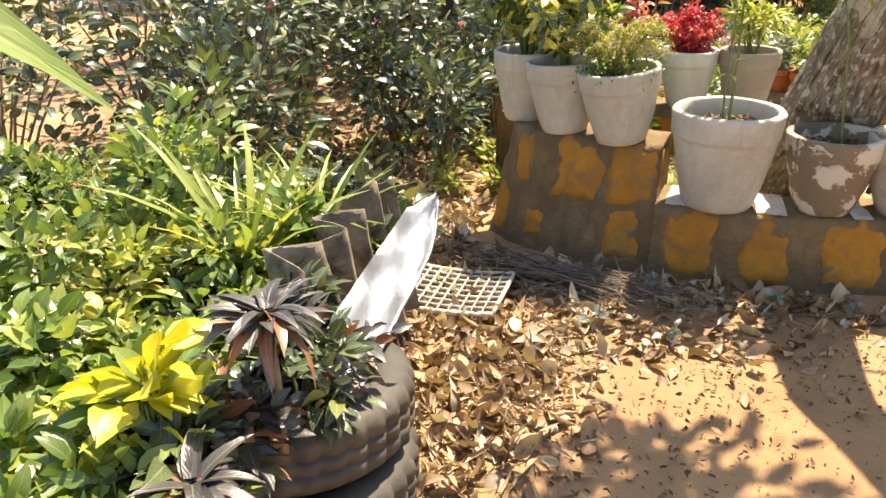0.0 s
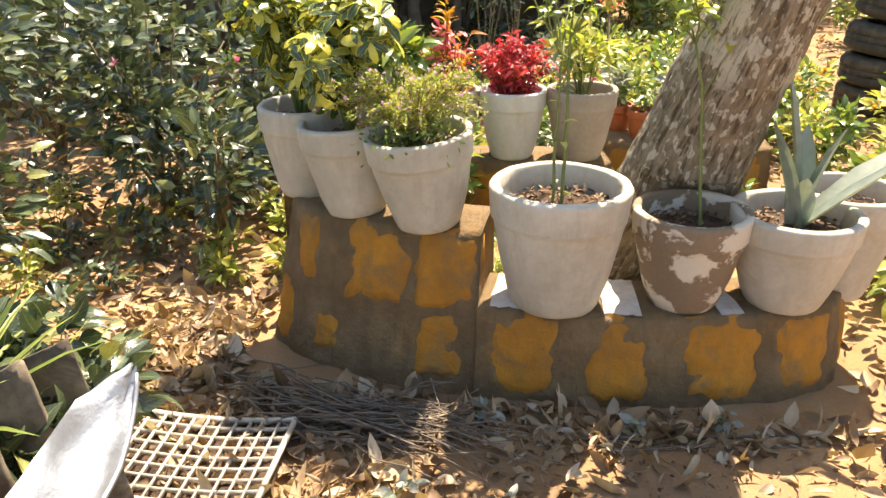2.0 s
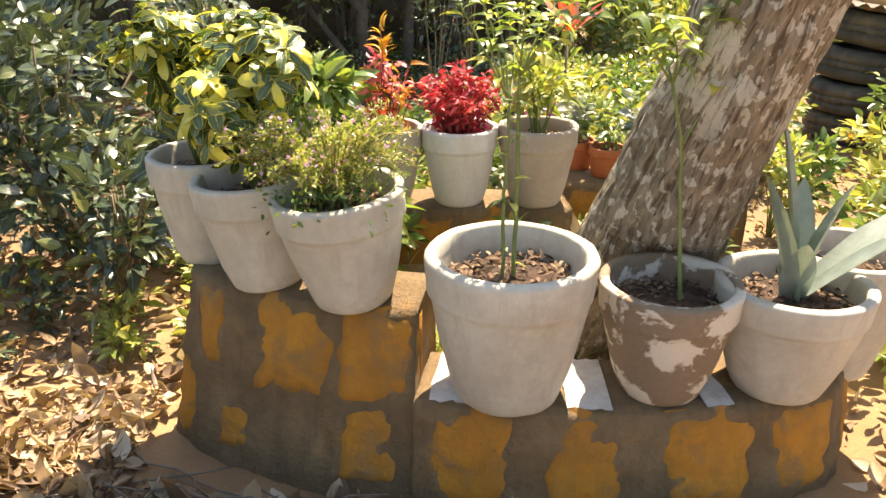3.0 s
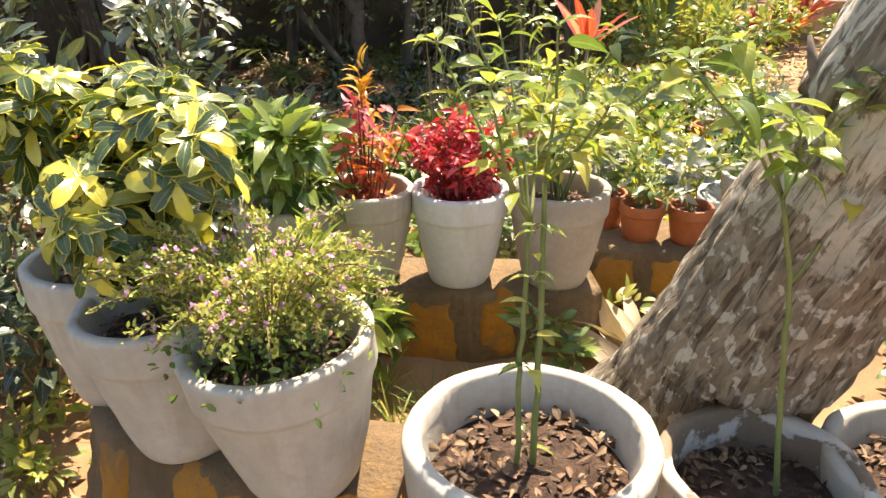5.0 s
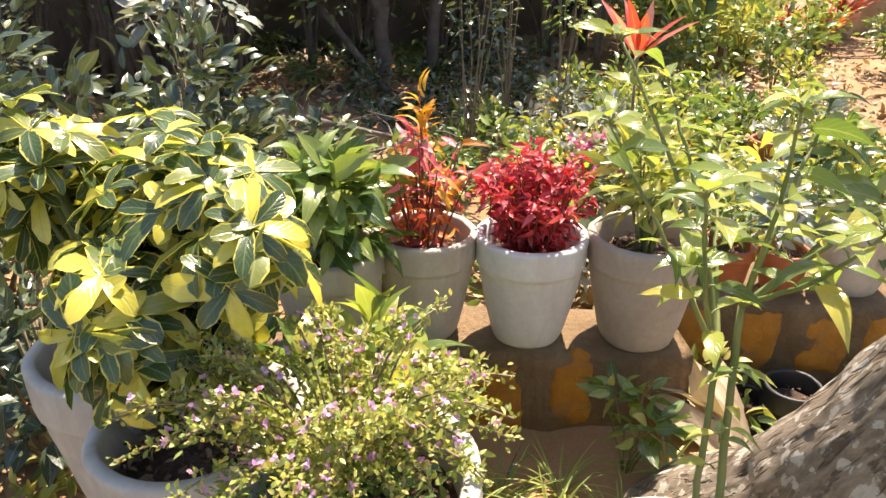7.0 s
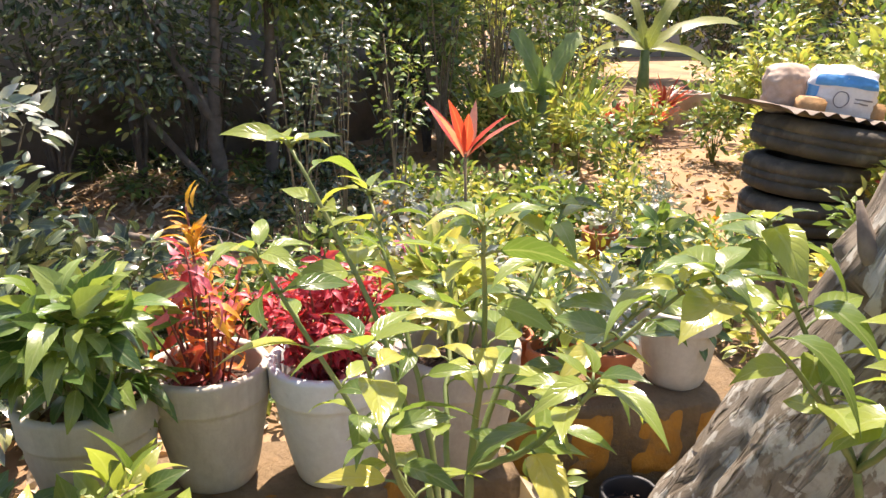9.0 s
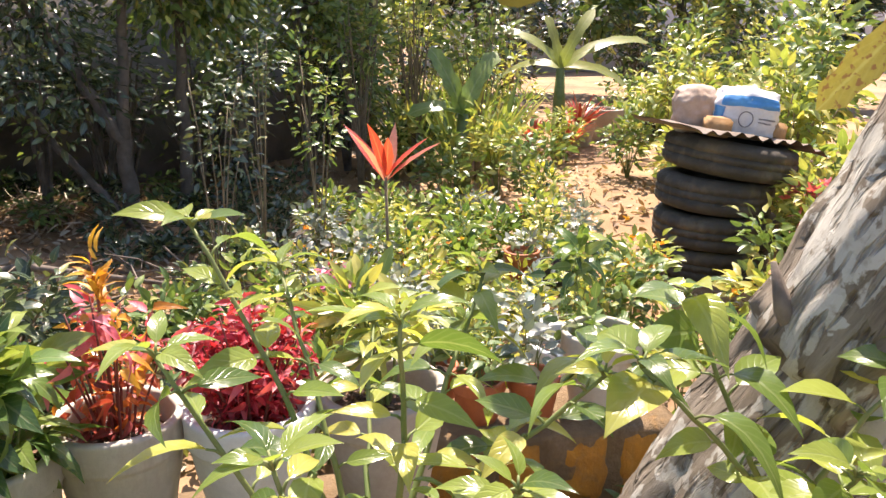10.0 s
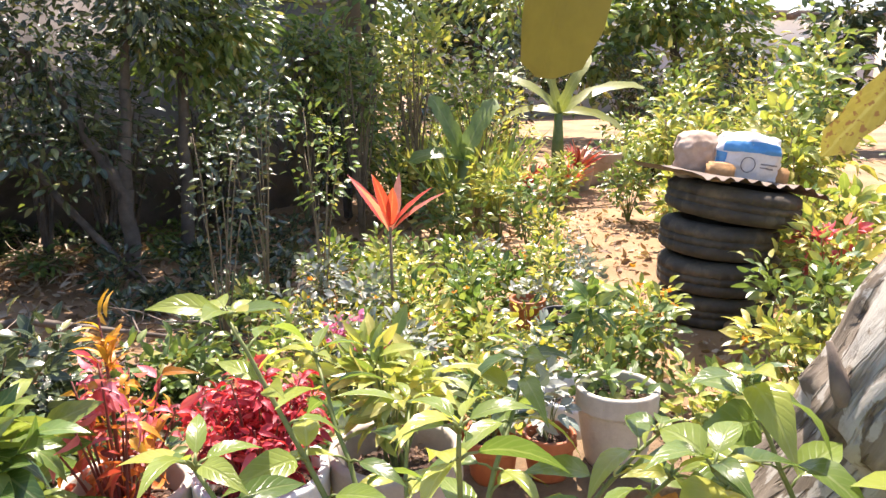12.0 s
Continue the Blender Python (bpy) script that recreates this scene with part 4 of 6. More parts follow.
amaranth("copper_plant", "copper, orange and pink leaved plant in a cream pot", -0.04, 3.11, 0.67, 15, 0.14, 0.35, 15, 0.05, ["leaf_orange", "leaf_rose", "leaf_gold"], 51, 0.6, True)
amaranth("crimson_plant", "dense crimson-leaved plant in a white pot", 0.25, 3.115, 0.68, 34, 0.15, 0.30, 40, 0.034, ["leaf_red", "leaf_red", "leaf_red"], 52, 0.5)
bush("green_potted_plant", "bright green broad-leaved plant in a cream pot", "foliage plant", -0.26, 2.97, 0.62, 0.21, 0.42, 230, 0.11, 0.046, M["leaf_pepper"], 53, LANCE, low=0.05, curl=0.6)
bush("yellow_potted_plant", "yellow-green leaved plant in a tan pot", "foliage plant", 0.55, 3.14, 0.67, 0.15, 0.34, 190, 0.085, 0.03, M["leaf_lime"], 54, LANCE, low=0.2)


def agave(x, y, z):
    ob = thing("agave", "stiff blue-grey agave with a few long leaves", "succulent", x, y, z)
    D = np.array([(-0.30, -0.12, 1.0), (-0.14, 0.1, 1.15), (0.18, -0.06, 0.95), (0.55, -0.25, 0.72), (0.75, 0.2, 0.9), (0.05, 0.3, 1.0), (-0.05, -0.25, 0.8)])
    L = np.array([0.40, 0.52, 0.36, 0.42, 0.52, 0.34, 0.22])
    for i in range(len(D)):
        up = np.array([(-D[i][0], -D[i][1] - 0.01, 0.6)])
        g = leaves([(0.012 * D[i][0], 0.012 * D[i][1], -0.02)], [D[i]], L[i], 0.082, SWORD, 0.05 if i != 4 else 0.22, 0.45, up, i, 0.05)
        part("leaf", g, M["leaf_agave"], ob)
    return ob


agave(1.18, 2.07, 0.56)


def sapling(name, label, x, y, z, stems, branches, L, seed, droop=0.4, wide=0.40, side=()):
    """A young pepper tree: thin stems, forking branches, leaves on stalks along them and in a tuft at each tip."""
    r = np.random.default_rng(seed)
    ob = thing(name, label, "young tree", x, y, z)
    P, D, Ls = [], [], []

    def fine_line(path, m):
        path = np.array(path, float)
        k, s = np.linspace(0, 1, m), np.linspace(0, 1, len(path))
        out = np.stack([np.interp(k, s, path[:, i]) for i in range(3)], 1)
        out[1:-1] = (out[:-2] + out[1:-1] + out[2:]) / 3 + r.normal(0, 0.0012, (m - 2, 3))
        return out

    def leaf(base, d, size):
        d = d / np.linalg.norm(d)
        stalk = base + d * size * 0.22 + (0, 0, 0.003)
        part("leaf_stalk", tube([base, (base + stalk) / 2 + (0, 0, 0.002), stalk], [0.0014, 0.0012, 0.001], 5), M["stem_green"], ob)
        P.append(stalk)
        D.append(d * (1, 1, 0.7) + (0, 0, 0.05))
        Ls.append(size)

    for path, r0_, r1_ in stems:
        part("stem", tube(fine_line(path, 18), np.linspace(r0_, r1_, 18), 9), M["stem_green"], ob)
    for path, leafy_from, count in branches:
        line = fine_line(path, 12)
        part("branch", tube(line, np.linspace(0.0034, 0.0016, 12), 7), M["stem_green"], ob)
        spin = r.uniform(0, 6.28)
        for i in range(count):
            t = leafy_from + (1 - leafy_from) * (i + 0.5) / count
            base = line[min(11, int(t * 11.99))]
            a = spin + i * 2.4
            leaf(base, np.array((math.cos(a), math.sin(a), r.uniform(0.0, 0.55))), L * r.uniform(0.7, 1.2))
        for i in range(5):
            a = spin + i * 1.26
            leaf(line[-1], np.array((math.cos(a), math.sin(a), r.uniform(0.3, 1.2))), L * r.uniform(0.4, 0.85))
    for h, count in side:
        for i in range(count):
            a = r.uniform(0, 6.28)
            leaf(np.array((0, 0, h + r.uniform(-0.04, 0.04))), np.array((math.cos(a), math.sin(a), r.uniform(-0.2, 0.5))), L * r.uniform(0.5, 0.9))
    n = len(P)
    Ls = np.array(Ls)
    part("foliage", leaves(P, D, Ls, Ls * wide * r.uniform(0.85, 1.15, n), PEPPER, droop * r.uniform(0.3, 1.6, n), 0.3, seed=seed, twist=0.3), M["leaf_young"], ob)
    return ob


F1, F2 = (-0.008, 0.03, 0.44), (0.012, 0.05, 0.50)
sapling("pepper_sapling", "tall green sapling with two thin stems in the large pot", 0.445, 1.97, 0.63,
        [([(-0.012, 0, -0.06), (-0.014, 0, 0.18), F1], 0.0055, 0.0036), ([(0.014, 0.0, -0.06), (0.016, 0.01, 0.24), F2], 0.0065, 0.004)],
        [([F1, (-0.07, 0.02, 0.56), (-0.15, 0.04, 0.70)], 0.3, 12), ([F1, (-0.03, 0.10, 0.58), (-0.07, 0.20, 0.71)], 0.3, 12), ([F1, (-0.05, -0.03, 0.55), (-0.07, -0.05, 0.66)], 0.3, 11),
         ([F1, (-0.06, 0.10, 0.62), (-0.135, 0.15, 0.765)], 0.35, 12), ([F2, (0.02, 0.02, 0.62), (0.015, 0.0, 0.73)], 0.35, 10), ([F2, (0.09, 0.03, 0.60), (0.17, 0.02, 0.67)], 0.25, 13), ([F2, (0.07, 0.13, 0.62), (0.12, 0.21, 0.69)], 0.25, 13), ([F2, (0.05, -0.04, 0.58), (0.08, -0.07, 0.64)], 0.3, 11), ([F2, (0.12, 0.10, 0.58), (0.22, 0.14, 0.64)], 0.3, 12), ([F1, (0.0, 0.16, 0.54), (0.02, 0.28, 0.62)], 0.3, 12)],
        0.056, 61, 0.5, side=[(0.06, 2), (0.22, 4), (0.34, 5), (0.42, 5)])
F3 = (-0.07, -0.01, 0.56)
sapling("pepper_sapling", "slender sapling with drooping green leaves in the brown pot", 0.875, 2.03, 0.555,
        [([(0.02, -0.02, -0.05), (-0.01, 0, 0.2), (-0.03, 0, 0.42), F3], 0.0055, 0.0036)],
        [([F3, (-0.14, -0.03, 0.66), (-0.24, -0.06, 0.76)], 0.25, 8), ([F3, (-0.11, 0.03, 0.67), (-0.15, 0.05, 0.77)], 0.3, 11), ([F3, (-0.03, -0.02, 0.66), (0.02, -0.04, 0.74)], 0.3, 12), ([F3, (-0.08, -0.08, 0.64), (-0.11, -0.13, 0.70)], 0.3, 11), ([(-0.03, 0, 0.42), (0.03, 0.01, 0.54), (0.09, 0.01, 0.64)], 0.4, 6)],
        0.060, 62, 0.65, 0.54)
for i, (x, y, rr) in enumerate([(0.75, 3.60, 0.1), (0.865, 3.49, 0.12), (1.03, 3.48, 0.12), (1.25, 3.52, 0.15)]):
    bush("seedling", "small leafy seedling in a pot on the ledge", "seedling", x, y, 0.52, rr, 0.24 + 0.03 * i, 90, 0.055, 0.028, M["leaf"] if i % 2 else M["leaf_sage"], 70 + i, low=0.1, stem_r=0.003, split=True, count=7, group="seedlings")
bush("potted_shrub", "green upright leafy shrub in a white concrete pot", "foliage plant", 1.37, 4.09, 0.3, 0.15, 0.55, 95, 0.085, 0.036, M["leaf_pepper"], 75, PEPPER, low=0.25, stem_r=0.004, split=True, count=6, curl=0.8)


# ---- the bed beside the path ----
bed = new("raised_bed", None)
bed.matrix_basis = pose(-1.45, 0.15, 0)
tagged(bed, "raised planting bed of dark soil behind old sheeting", "planting bed", kind="structure")
bv, bf = [], []
for j in range(25):
    for i in range(25):
        x, y = -1.25 + i * 0.09, -1.4 + j * 0.095
        e = min(1, (12 - abs(i - 12)) / 3, (12 - abs(j - 12)) / 3)
        bv.append((x, y, -0.04 + 0.36 * e ** 0.6 + 0.03 * noise.noise(Vector((x * 4, y * 4, 0)))))
bf = [(j * 25 + i, j * 25 + i + 1, (j + 1) * 25 + i + 1, (j + 1) * 25 + i) for j in range(24) for i in range(24)]
part("bed_soil", (bv, bf), M["soil"], bed)


def tyre_mesh(R, w, seed=0, n=96):
    """A tyre lying flat: tread blocks cut by grooves, and shouldered walls."""
    prof = [(R * 0.60, 0.1 * w), (R * 0.66, 0.02 * w), (R * 0.80, 0.0), (R * 0.93, 0.07 * w), (R * 0.985, 0.16 * w), (R, 0.22 * w), (R, 0.36 * w), (R * 0.975, 0.375 * w), (R * 0.975, 0.41 * w), (R, 0.425 * w), (R, 0.575 * w), (R * 0.975, 0.59 * w),
            (R * 0.975, 0.625 * w), (R, 0.64 * w), (R, 0.78 * w), (R * 0.985, 0.84 * w), (R * 0.93, 0.93 * w), (R * 0.80, 1.0 * w), (R * 0.66, 0.98 * w), (R * 0.60, 0.9 * w), (R * 0.62, 0.5 * w), (R * 0.60, 0.1 * w)]
    v, f = lathe(prof, n, 0.004, seed)
    m = len(prof)
    for i in range(m):
        if R * 0.94 < prof[i][0]:
            for j in range(n):
                if j % 3 == 0:
                    v[i * n + j][:2] *= 0.962
    return v, f


for i, (x, y, z, tl) in enumerate([(-0.56, 0.20, 0.0, 2), (-0.58, 0.23, 0.185, -4)]):
    t = thing("tyre", "worn black tyre lying at the bed's edge", "tyre", x, y, z, "tyres by the bed", rot=(tl, 1, 20 * i))
    part("rubber", tyre_mesh(0.33, 0.19, i), M["rubber"], t)
    part("bead", lathe([(0.195, 0.175), (0.205, 0.16), (0.215, 0.18), (0.205, 0.195), (0.195, 0.175)], 40), M["rubber"], t)
    part("soil", lathe([(0.23, 0.15), (0.1, 0.18), (0, 0.19)], 24), M["soil"], t)


def corrugated(name, label, x, y, z, length, height, amp, wave, mat, rot, seed):
    ob = thing(name, label, "sheet", x, y, z, rot=rot)
    nx, nz = int(length / wave * 12), 10
    r = np.random.default_rng(seed)
    tear = np.interp(np.arange(nx + 1), np.arange(0, nx + 8, 7), r.uniform(-0.07, 0.04, len(np.arange(0, nx + 8, 7))))
    v = []
    for side in (0, 1):
        for k in range(nz + 1):
            for i in range(nx + 1):
                u, w = i / nx, k / nz
                q = amp * 0.64 * math.asin(0.96 * math.sin(2 * math.pi * u * length / wave)) + 0.012 * noise.noise(Vector((u * 5, w * 3, seed)))
                v.append((u * length, q + side * 0.006, w * (height + tear[i])))
    a = (nx + 1) * (nz + 1)
    f = []
    for k in range(nz):
        for i in range(nx):
            p = k * (nx + 1) + i
            f.append((p, p + 1, p + nx + 2, p + nx + 1))
            f.append((a + p, a + p + nx + 1, a + p + nx + 2, a + p + 1))
    for i in range(nx):
        p = nz * (nx + 1) + i
        f.append((p, p + 1, a + p + 1, a + p))
    part("sheeting", (v, f), mat, ob)
    return ob


corrugated("corrugated_sheet", "grey-brown corrugated fibre sheet standing along the bed", -0.53, 0.20, 0.10, 0.90, 0.54, 0.085, 0.155, M["fibre_sheet"], (-9, 0, 95), 3)


def crumpled_strip():
    ob = thing("metal_flashing", "crumpled silvery metal sheet lying along the bed's edge", "sheet", 0, 0, 0)
    n, m, v = 26, 7, []
    for i in range(n):
        k = i / (n - 1)
        y = 0.06 + 0.98 * k
        wide = min(1, k * 4 + 0.1)
        top, low = np.array((-0.36 - 0.10 * wide - 0.06 * k, y + 0.03, 0.39 + 0.10 * wide + 0.09 * k)), np.array((-0.35 - 0.08 * k, y, 0.36 + 0.10 * k + 0.10 * max(0, k - 0.8)))
        for j in range(m):
            w = j / (m - 1)
            q = top + (low - top) * w
            if k > 0.85:
                q = q + (np.array((-0.45, 1.04, 0.58)) - q) * (k - 0.85) / 0.15 * 0.85
            d = 0.04 * noise.noise(Vector((k * 7, w * 4, 2))) + 0.016 * noise.noise(Vector((k * 22, w * 9, 5)))
            v.append(q + np.array((0.6 * d, 0, d)))
    for p in list(v):
        v.append(p + np.array((0.001, 0, -0.003)))
    a = n * m
    f = []
    for i in range(n - 1):
        for j in range(m - 1):
            p = i * m + j
            f += [(p, p + 1, p + m + 1, p + m), (a + p, a + p + m, a + p + m + 1, a + p + 1)]
    part("sheeting", (v, f), M["zinc"], ob)
    part("folded_edge", tube([v[i * m + m - 1] + np.array((0.002, 0, -0.002)) for i in range(n)], [0.006] * n, 6), M["zinc"], ob)


crumpled_strip()


def seed_tray():
    ob = thing("seed_tray", "bleached plastic seedling tray, empty, sagging on dry leaves", "seed tray", -0.685, 1.385, 0.03, rot=(0, 0, 1))
    nx, ny, lx, ly = 17, 8, 0.77, 0.36

    def sag(x):
        return 0.045 * (2 * x / lx) ** 2 - 0.03 * (2 * x / lx) + 0.02

    bars = []
    for i in range(nx + 1):
        x = -lx / 2 + lx * i / nx
        w = 0.0055 if 0 < i < nx else 0.014
        bars.append(box(x, 0, sag(x) - 0.008, w, ly, 0.016, 0.0015))
    for j in range(ny + 1):
        y = -ly / 2 + ly * j / ny
        w = 0.0055 if 0 < j < ny else 0.015
        for i in range(nx):
            x0, x1 = -lx / 2 + lx * i / nx, -lx / 2 + lx * (i + 1) / nx
            v, f = box((x0 + x1) / 2, y, 0, x1 - x0, w, 0.0155, 0.0015)
            v[:, 2] += [sag(p[0]) - 0.0085 for p in v]
            bars.append((v, f))
    part("lattice", join(*bars), M["tray"], ob)
    # dark sheet below the lattice: soil and shade in the cells, put into its colour
    v = [(-lx / 2 + lx * i / nx, y, sag(-lx / 2 + lx * i / nx) - 0.034) for y in (-ly / 2, ly / 2) for i in range(nx + 1)]
    part("shaded_tray_base", (v, [(i, i + 1, nx + 2 + i, nx + 1 + i) for i in range(nx)]), M["soil"], ob)


seed_tray()

# plants of the bed
rb = np.random.default_rng(5)
kinds = [("leaf", 0.075, 0.035), ("leaf_pepper", 0.085, 0.04), ("leaf_lime", 0.07, 0.03), ("leaf", 0.055, 0.022), ("leaf_dark", 0.09, 0.045)]
k = 0
for x in np.arange(-2.5, -0.42, 0.26):
    for y in np.arange(-0.75, 1.35, 0.26):
        px, py = x + rb.uniform(-0.1, 0.1), y + rb.uniform(-0.1, 0.1)
        if px > -0.66 and py > 0.18:
            continue
        kd = kinds[int(rb.integers(0, 5))]
        bush("bed_plant", "leafy green ground-cover plant in the raised bed", "foliage plant", px, py, 0.27, 0.2, rb.uniform(0.22, 0.42), 190, kd[1], kd[2], M[kd[0]], 100 + k, low=0.1, group="bed plants", stem_r=0.004)
        k += 1
bush("croton", "shrub with broad bright yellow young leaves", "foliage plant", -0.60, -0.25, 0.36, 0.10, 0.40, 46, 0.11, 0.06, M["leaf_yellow"], 180, low=0.45, count=7)
bush("croton", "shrub with broad green lower leaves", "foliage plant", -0.62, -0.22, 0.30, 0.14, 0.34, 80, 0.11, 0.06, M["leaf_pepper"], 181, low=0.2, count=7)


def rosette(name, label, category, x, y, z, n, L, W, mat, seed, rise=(0.2, 1.2), shape=BLADE, curl=0.5, stem=0.0):
    r = np.random.default_rng(seed)
    ob = thing(name, label, category, x, y, z)
    if stem:
        part("stem", tube([(0, 0, -0.05), (0.005, 0, stem / 2), (0, 0, stem)], [0.011, 0.009, 0.008], 8), M["stem_brown"], ob)
    a = np.arange(n) * 2.4
    D = np.stack([np.cos(a), np.sin(a), r.uniform(*rise, n)], 1)
    P = np.stack([0.01 * np.cos(a), 0.01 * np.sin(a), stem + r.uniform(-0.02, 0.02, n)], 1)
    Ls = L * r.uniform(0.7, 1.15, n)
    part("foliage", leaves(P, D, Ls, W, shape, curl * r.uniform(0.3, 1.4, n), 0.35, seed=seed, twist=0.15), mat, ob)
    return ob


rosette("dracaena", "dark purple-grey dracaena with an orange heart", "foliage plant", -0.42, -0.06, 0.42, 46, 0.13, 0.034, M["leaf_purple"], 190, (-0.3, 1.2), curl=0.7, stem=0.29)
rosette("dracaena", "small dark purple dracaena at the bed's corner", "foliage plant", -0.42, -0.36, 0.30, 34, 0.12, 0.03, M["leaf_purple"], 191, (-0.2, 1.0), curl=0.7, stem=0.22)
rosette("strap_grass", "tuft of broad arching green grass blades", "grass tuft", -0.96, 0.66, 0.38, 20, 0.56, 0.034, M["leaf_lime"], 192, (1.2, 3.0), curl=0.3)
rosette("strap_grass", "arching grass tuft behind the corrugated sheet", "grass tuft", -0.86, 0.92, 0.36, 34, 0.46, 0.022, M["leaf_lime"], 193, (0.9, 2.6), curl=0.45)
rosette("strap_grass", "tall grass tuft leaning over the sheeting", "grass tuft", -0.90, 1.16, 0.15, 26, 0.50, 0.022, M["leaf_lime"], 194, (1.0, 2.8), curl=0.4)
rosette("strap_lily", "pale strap-leaved plant at the bed's front", "foliage plant", -0.62, -0.50, 0.3, 14, 0.32, 0.03, M["leaf_lime"], 195, (0.6, 1.6), curl=0.7)
for i, (x, y, m) in enumerate([(-0.60, 0.12, "leaf_dark"), (-0.52, -0.12, "leaf_purple"), (-0.64, 0.34, "leaf_dark"), (-0.46, 0.20, "leaf_purple"), (-0.42, 0.06, "leaf_dark"), (-0.55, -0.38, "leaf"), (-0.74, -0.05, "leaf_pepper"), (-0.50, -0.30, "leaf_dark"), (-0.66, -0.55, "leaf_pepper"), (-0.85, -0.45, "leaf_pepper")]):
    bush("bed_plant", "dark low plant growing out of the old tyres", "foliage plant", x, y, 0.32, 0.17, 0.28, 170, 0.075, 0.034, M[m], 240 + i, low=0.05, group="bed plants", stem_r=0.004)
bush("strap_bush", "tall leafy plant rising from the bed", "foliage plant", -1.35, 0.95, 0.2, 0.3, 0.75, 260, 0.085, 0.036, M["leaf"], 260, low=0.05)
# a broad leaf hanging close to the path
near = thing("banana_leaf", "yellow-green leaf hanging close over the path", "leaf", -0.21, -0.95, 1.515)
part("blade", leaves([(0, 0, 0)], [(0.23, 0.16, -0.12)], 0.31, 0.075, HEART, 0.25, 0.5, np.array([(0.35, -0.3, 0.8)]), 2, 0.05), M["leaf"], near)
part("stalk", tube([(0, 0, 0), (-0.25, -0.05, 0.12), (-0.6, -0.15, -0.2), (-0.75, -0.2, -1.20)], [0.004, 0.006, 0.009, 0.014], 6), M["stem_green"], near)

# ---- litter, twigs, weeds ----
def litter(name, label, n, spots, L, mat, seed, lift=0.006, lie=0.25, wide=(0.3, 0.65)):
    r = np.random.default_rng(seed)
    P = []
    per = [max(1, int(n * s[4])) for s in spots]
    for (cx, cy, sx, sy, _), m in zip(spots, per):
        q = r.normal(0, 1, (m, 2)) * (sx, sy) + (cx, cy)
        P += [(a, b, gz(a, b) + lift + 0.02 * r.random() ** 2) for a, b in q if not (1.84 < b < 3.4 and -0.62 < a < 1.45) and not (b < 1.0 and a < -0.55 and b > -1)]
    P = np.array(P)
    m = len(P)
    D = r.normal(0, 1, (m, 3)) * (1, 1, lie)
    Ls = L * r.uniform(0.4, 1.3, m)
    v, f, uv = leaves(P, D, Ls, Ls * r.uniform(*wide, m), OVAL, r.uniform(-1.1, 1.3, m), 0.7, seed=seed, twist=1.0)
    ob = new(name, mesh(name, v, f, mat, True, uv))
    tagged(ob, label, "leaf litter", kind="stuff")


litter("leaf_litter", "dry curled tan and brown leaves strewn on the soil", 3600,
       [(-0.20, 0.72, 0.15, 0.42, 0.24), (-0.75, 1.9, 0.32, 0.25, 0.26), (0.45, 1.70, 0.5, 0.07, 0.09), (1.45, 1.85, 0.2, 0.2, 0.03), (0.1, 1.3, 0.4, 0.16, 0.07), (-1.6, 2.7, 0.7, 0.6, 0.26), (0.6, 0.3, 0.6, 0.7, 0.008), (-0.45, 1.15, 0.25, 0.2, 0.07)], 0.072, M["dry"], 11, lie=0.3, wide=(0.35, 0.7))
litter("leaf_litter", "thin dry strips of leaf and stalk on the soil", 2600, [(-0.18, 0.75, 0.18, 0.45, 0.4), (-0.7, 1.9, 0.35, 0.25, 0.3), (0.35, 1.68, 0.6, 0.08, 0.16)], 0.075, M["dry"], 15, lie=0.3, wide=(0.08, 0.2))
litter("leaf_litter", "dead leaves and twigs under the far trees", 6000, [(-1.2, 5.2, 1.4, 1.2, 0.4), (-0.3, 8.2, 1.6, 1.4, 0.35), (3.0, 8.5, 0.6, 1.5, 0.1), (1.9, 2.6, 0.4, 0.6, 0.05), (2.2, 4.6, 0.6, 0.6, 0.1)], 0.08, M["dry"], 12)
litter("bark_chips", "crumbs of bark and soil on the path", 2600, [(0.1, 0.9, 0.55, 0.6, 0.5), (0.6, 1.4, 0.5, 0.3, 0.3), (-0.9, 2.2, 0.5, 0.4, 0.2)], 0.02, M["chip"], 13, 0.003)

tw = np.random.default_rng(21)
heap = thing("twig_heap", "heap of thin dry twigs at the foot of the wall", "twigs", -0.10, 1.62, 0)
for i in range(85):
    a = tw.normal(0.08, 0.25)
    L = tw.uniform(0.3, 0.8)
    c = np.array((tw.normal(0, 0.13), tw.normal(0, 0.06), 0.012 + 0.05 * tw.random()))
    s = np.linspace(-0.5, 0.5, 7)[:, None]
    path = c + np.array((math.cos(a), math.sin(a) - 0.25, 0)) * s * L + tw.normal(0, 0.015, (7, 3)) + np.array((0, 0, 0.03)) * s * tw.normal(0, 0.6)
    path[:, 2] = np.maximum(path[:, 2], 0.006)
    part("twig", tube(path, np.linspace(0.0035, 0.0016, 7), 5), M["twig"], heap)
for x0, y0, x1, y1, r1 in [(0.55, 1.66, 1.55, 1.80, 0.006), (0.6, 1.62, 1.45, 1.74, 0.004), (-0.65, 2.0, -0.05, 1.7, 0.004), (-0.85, 1.75, -0.3, 1.95, 0.005), (-1.0, 2.0, -0.75, 2.15, 0.004)]:
    st = thing("stick", "thin dry stick lying on the ground", "stick", x0, y0, 0, "sticks")
    q = np.linspace(0, 1, 8)[:, None] * np.array((x1 - x0, y1 - y0, 0)) + tw.normal(0, 0.008, (8, 3))
    q[:, 2] = 0.012 + gz(x0, y0)
    part("wood", tube(q, np.linspace(r1, r1 * 0.5, 8), 6), M["twig"], st)
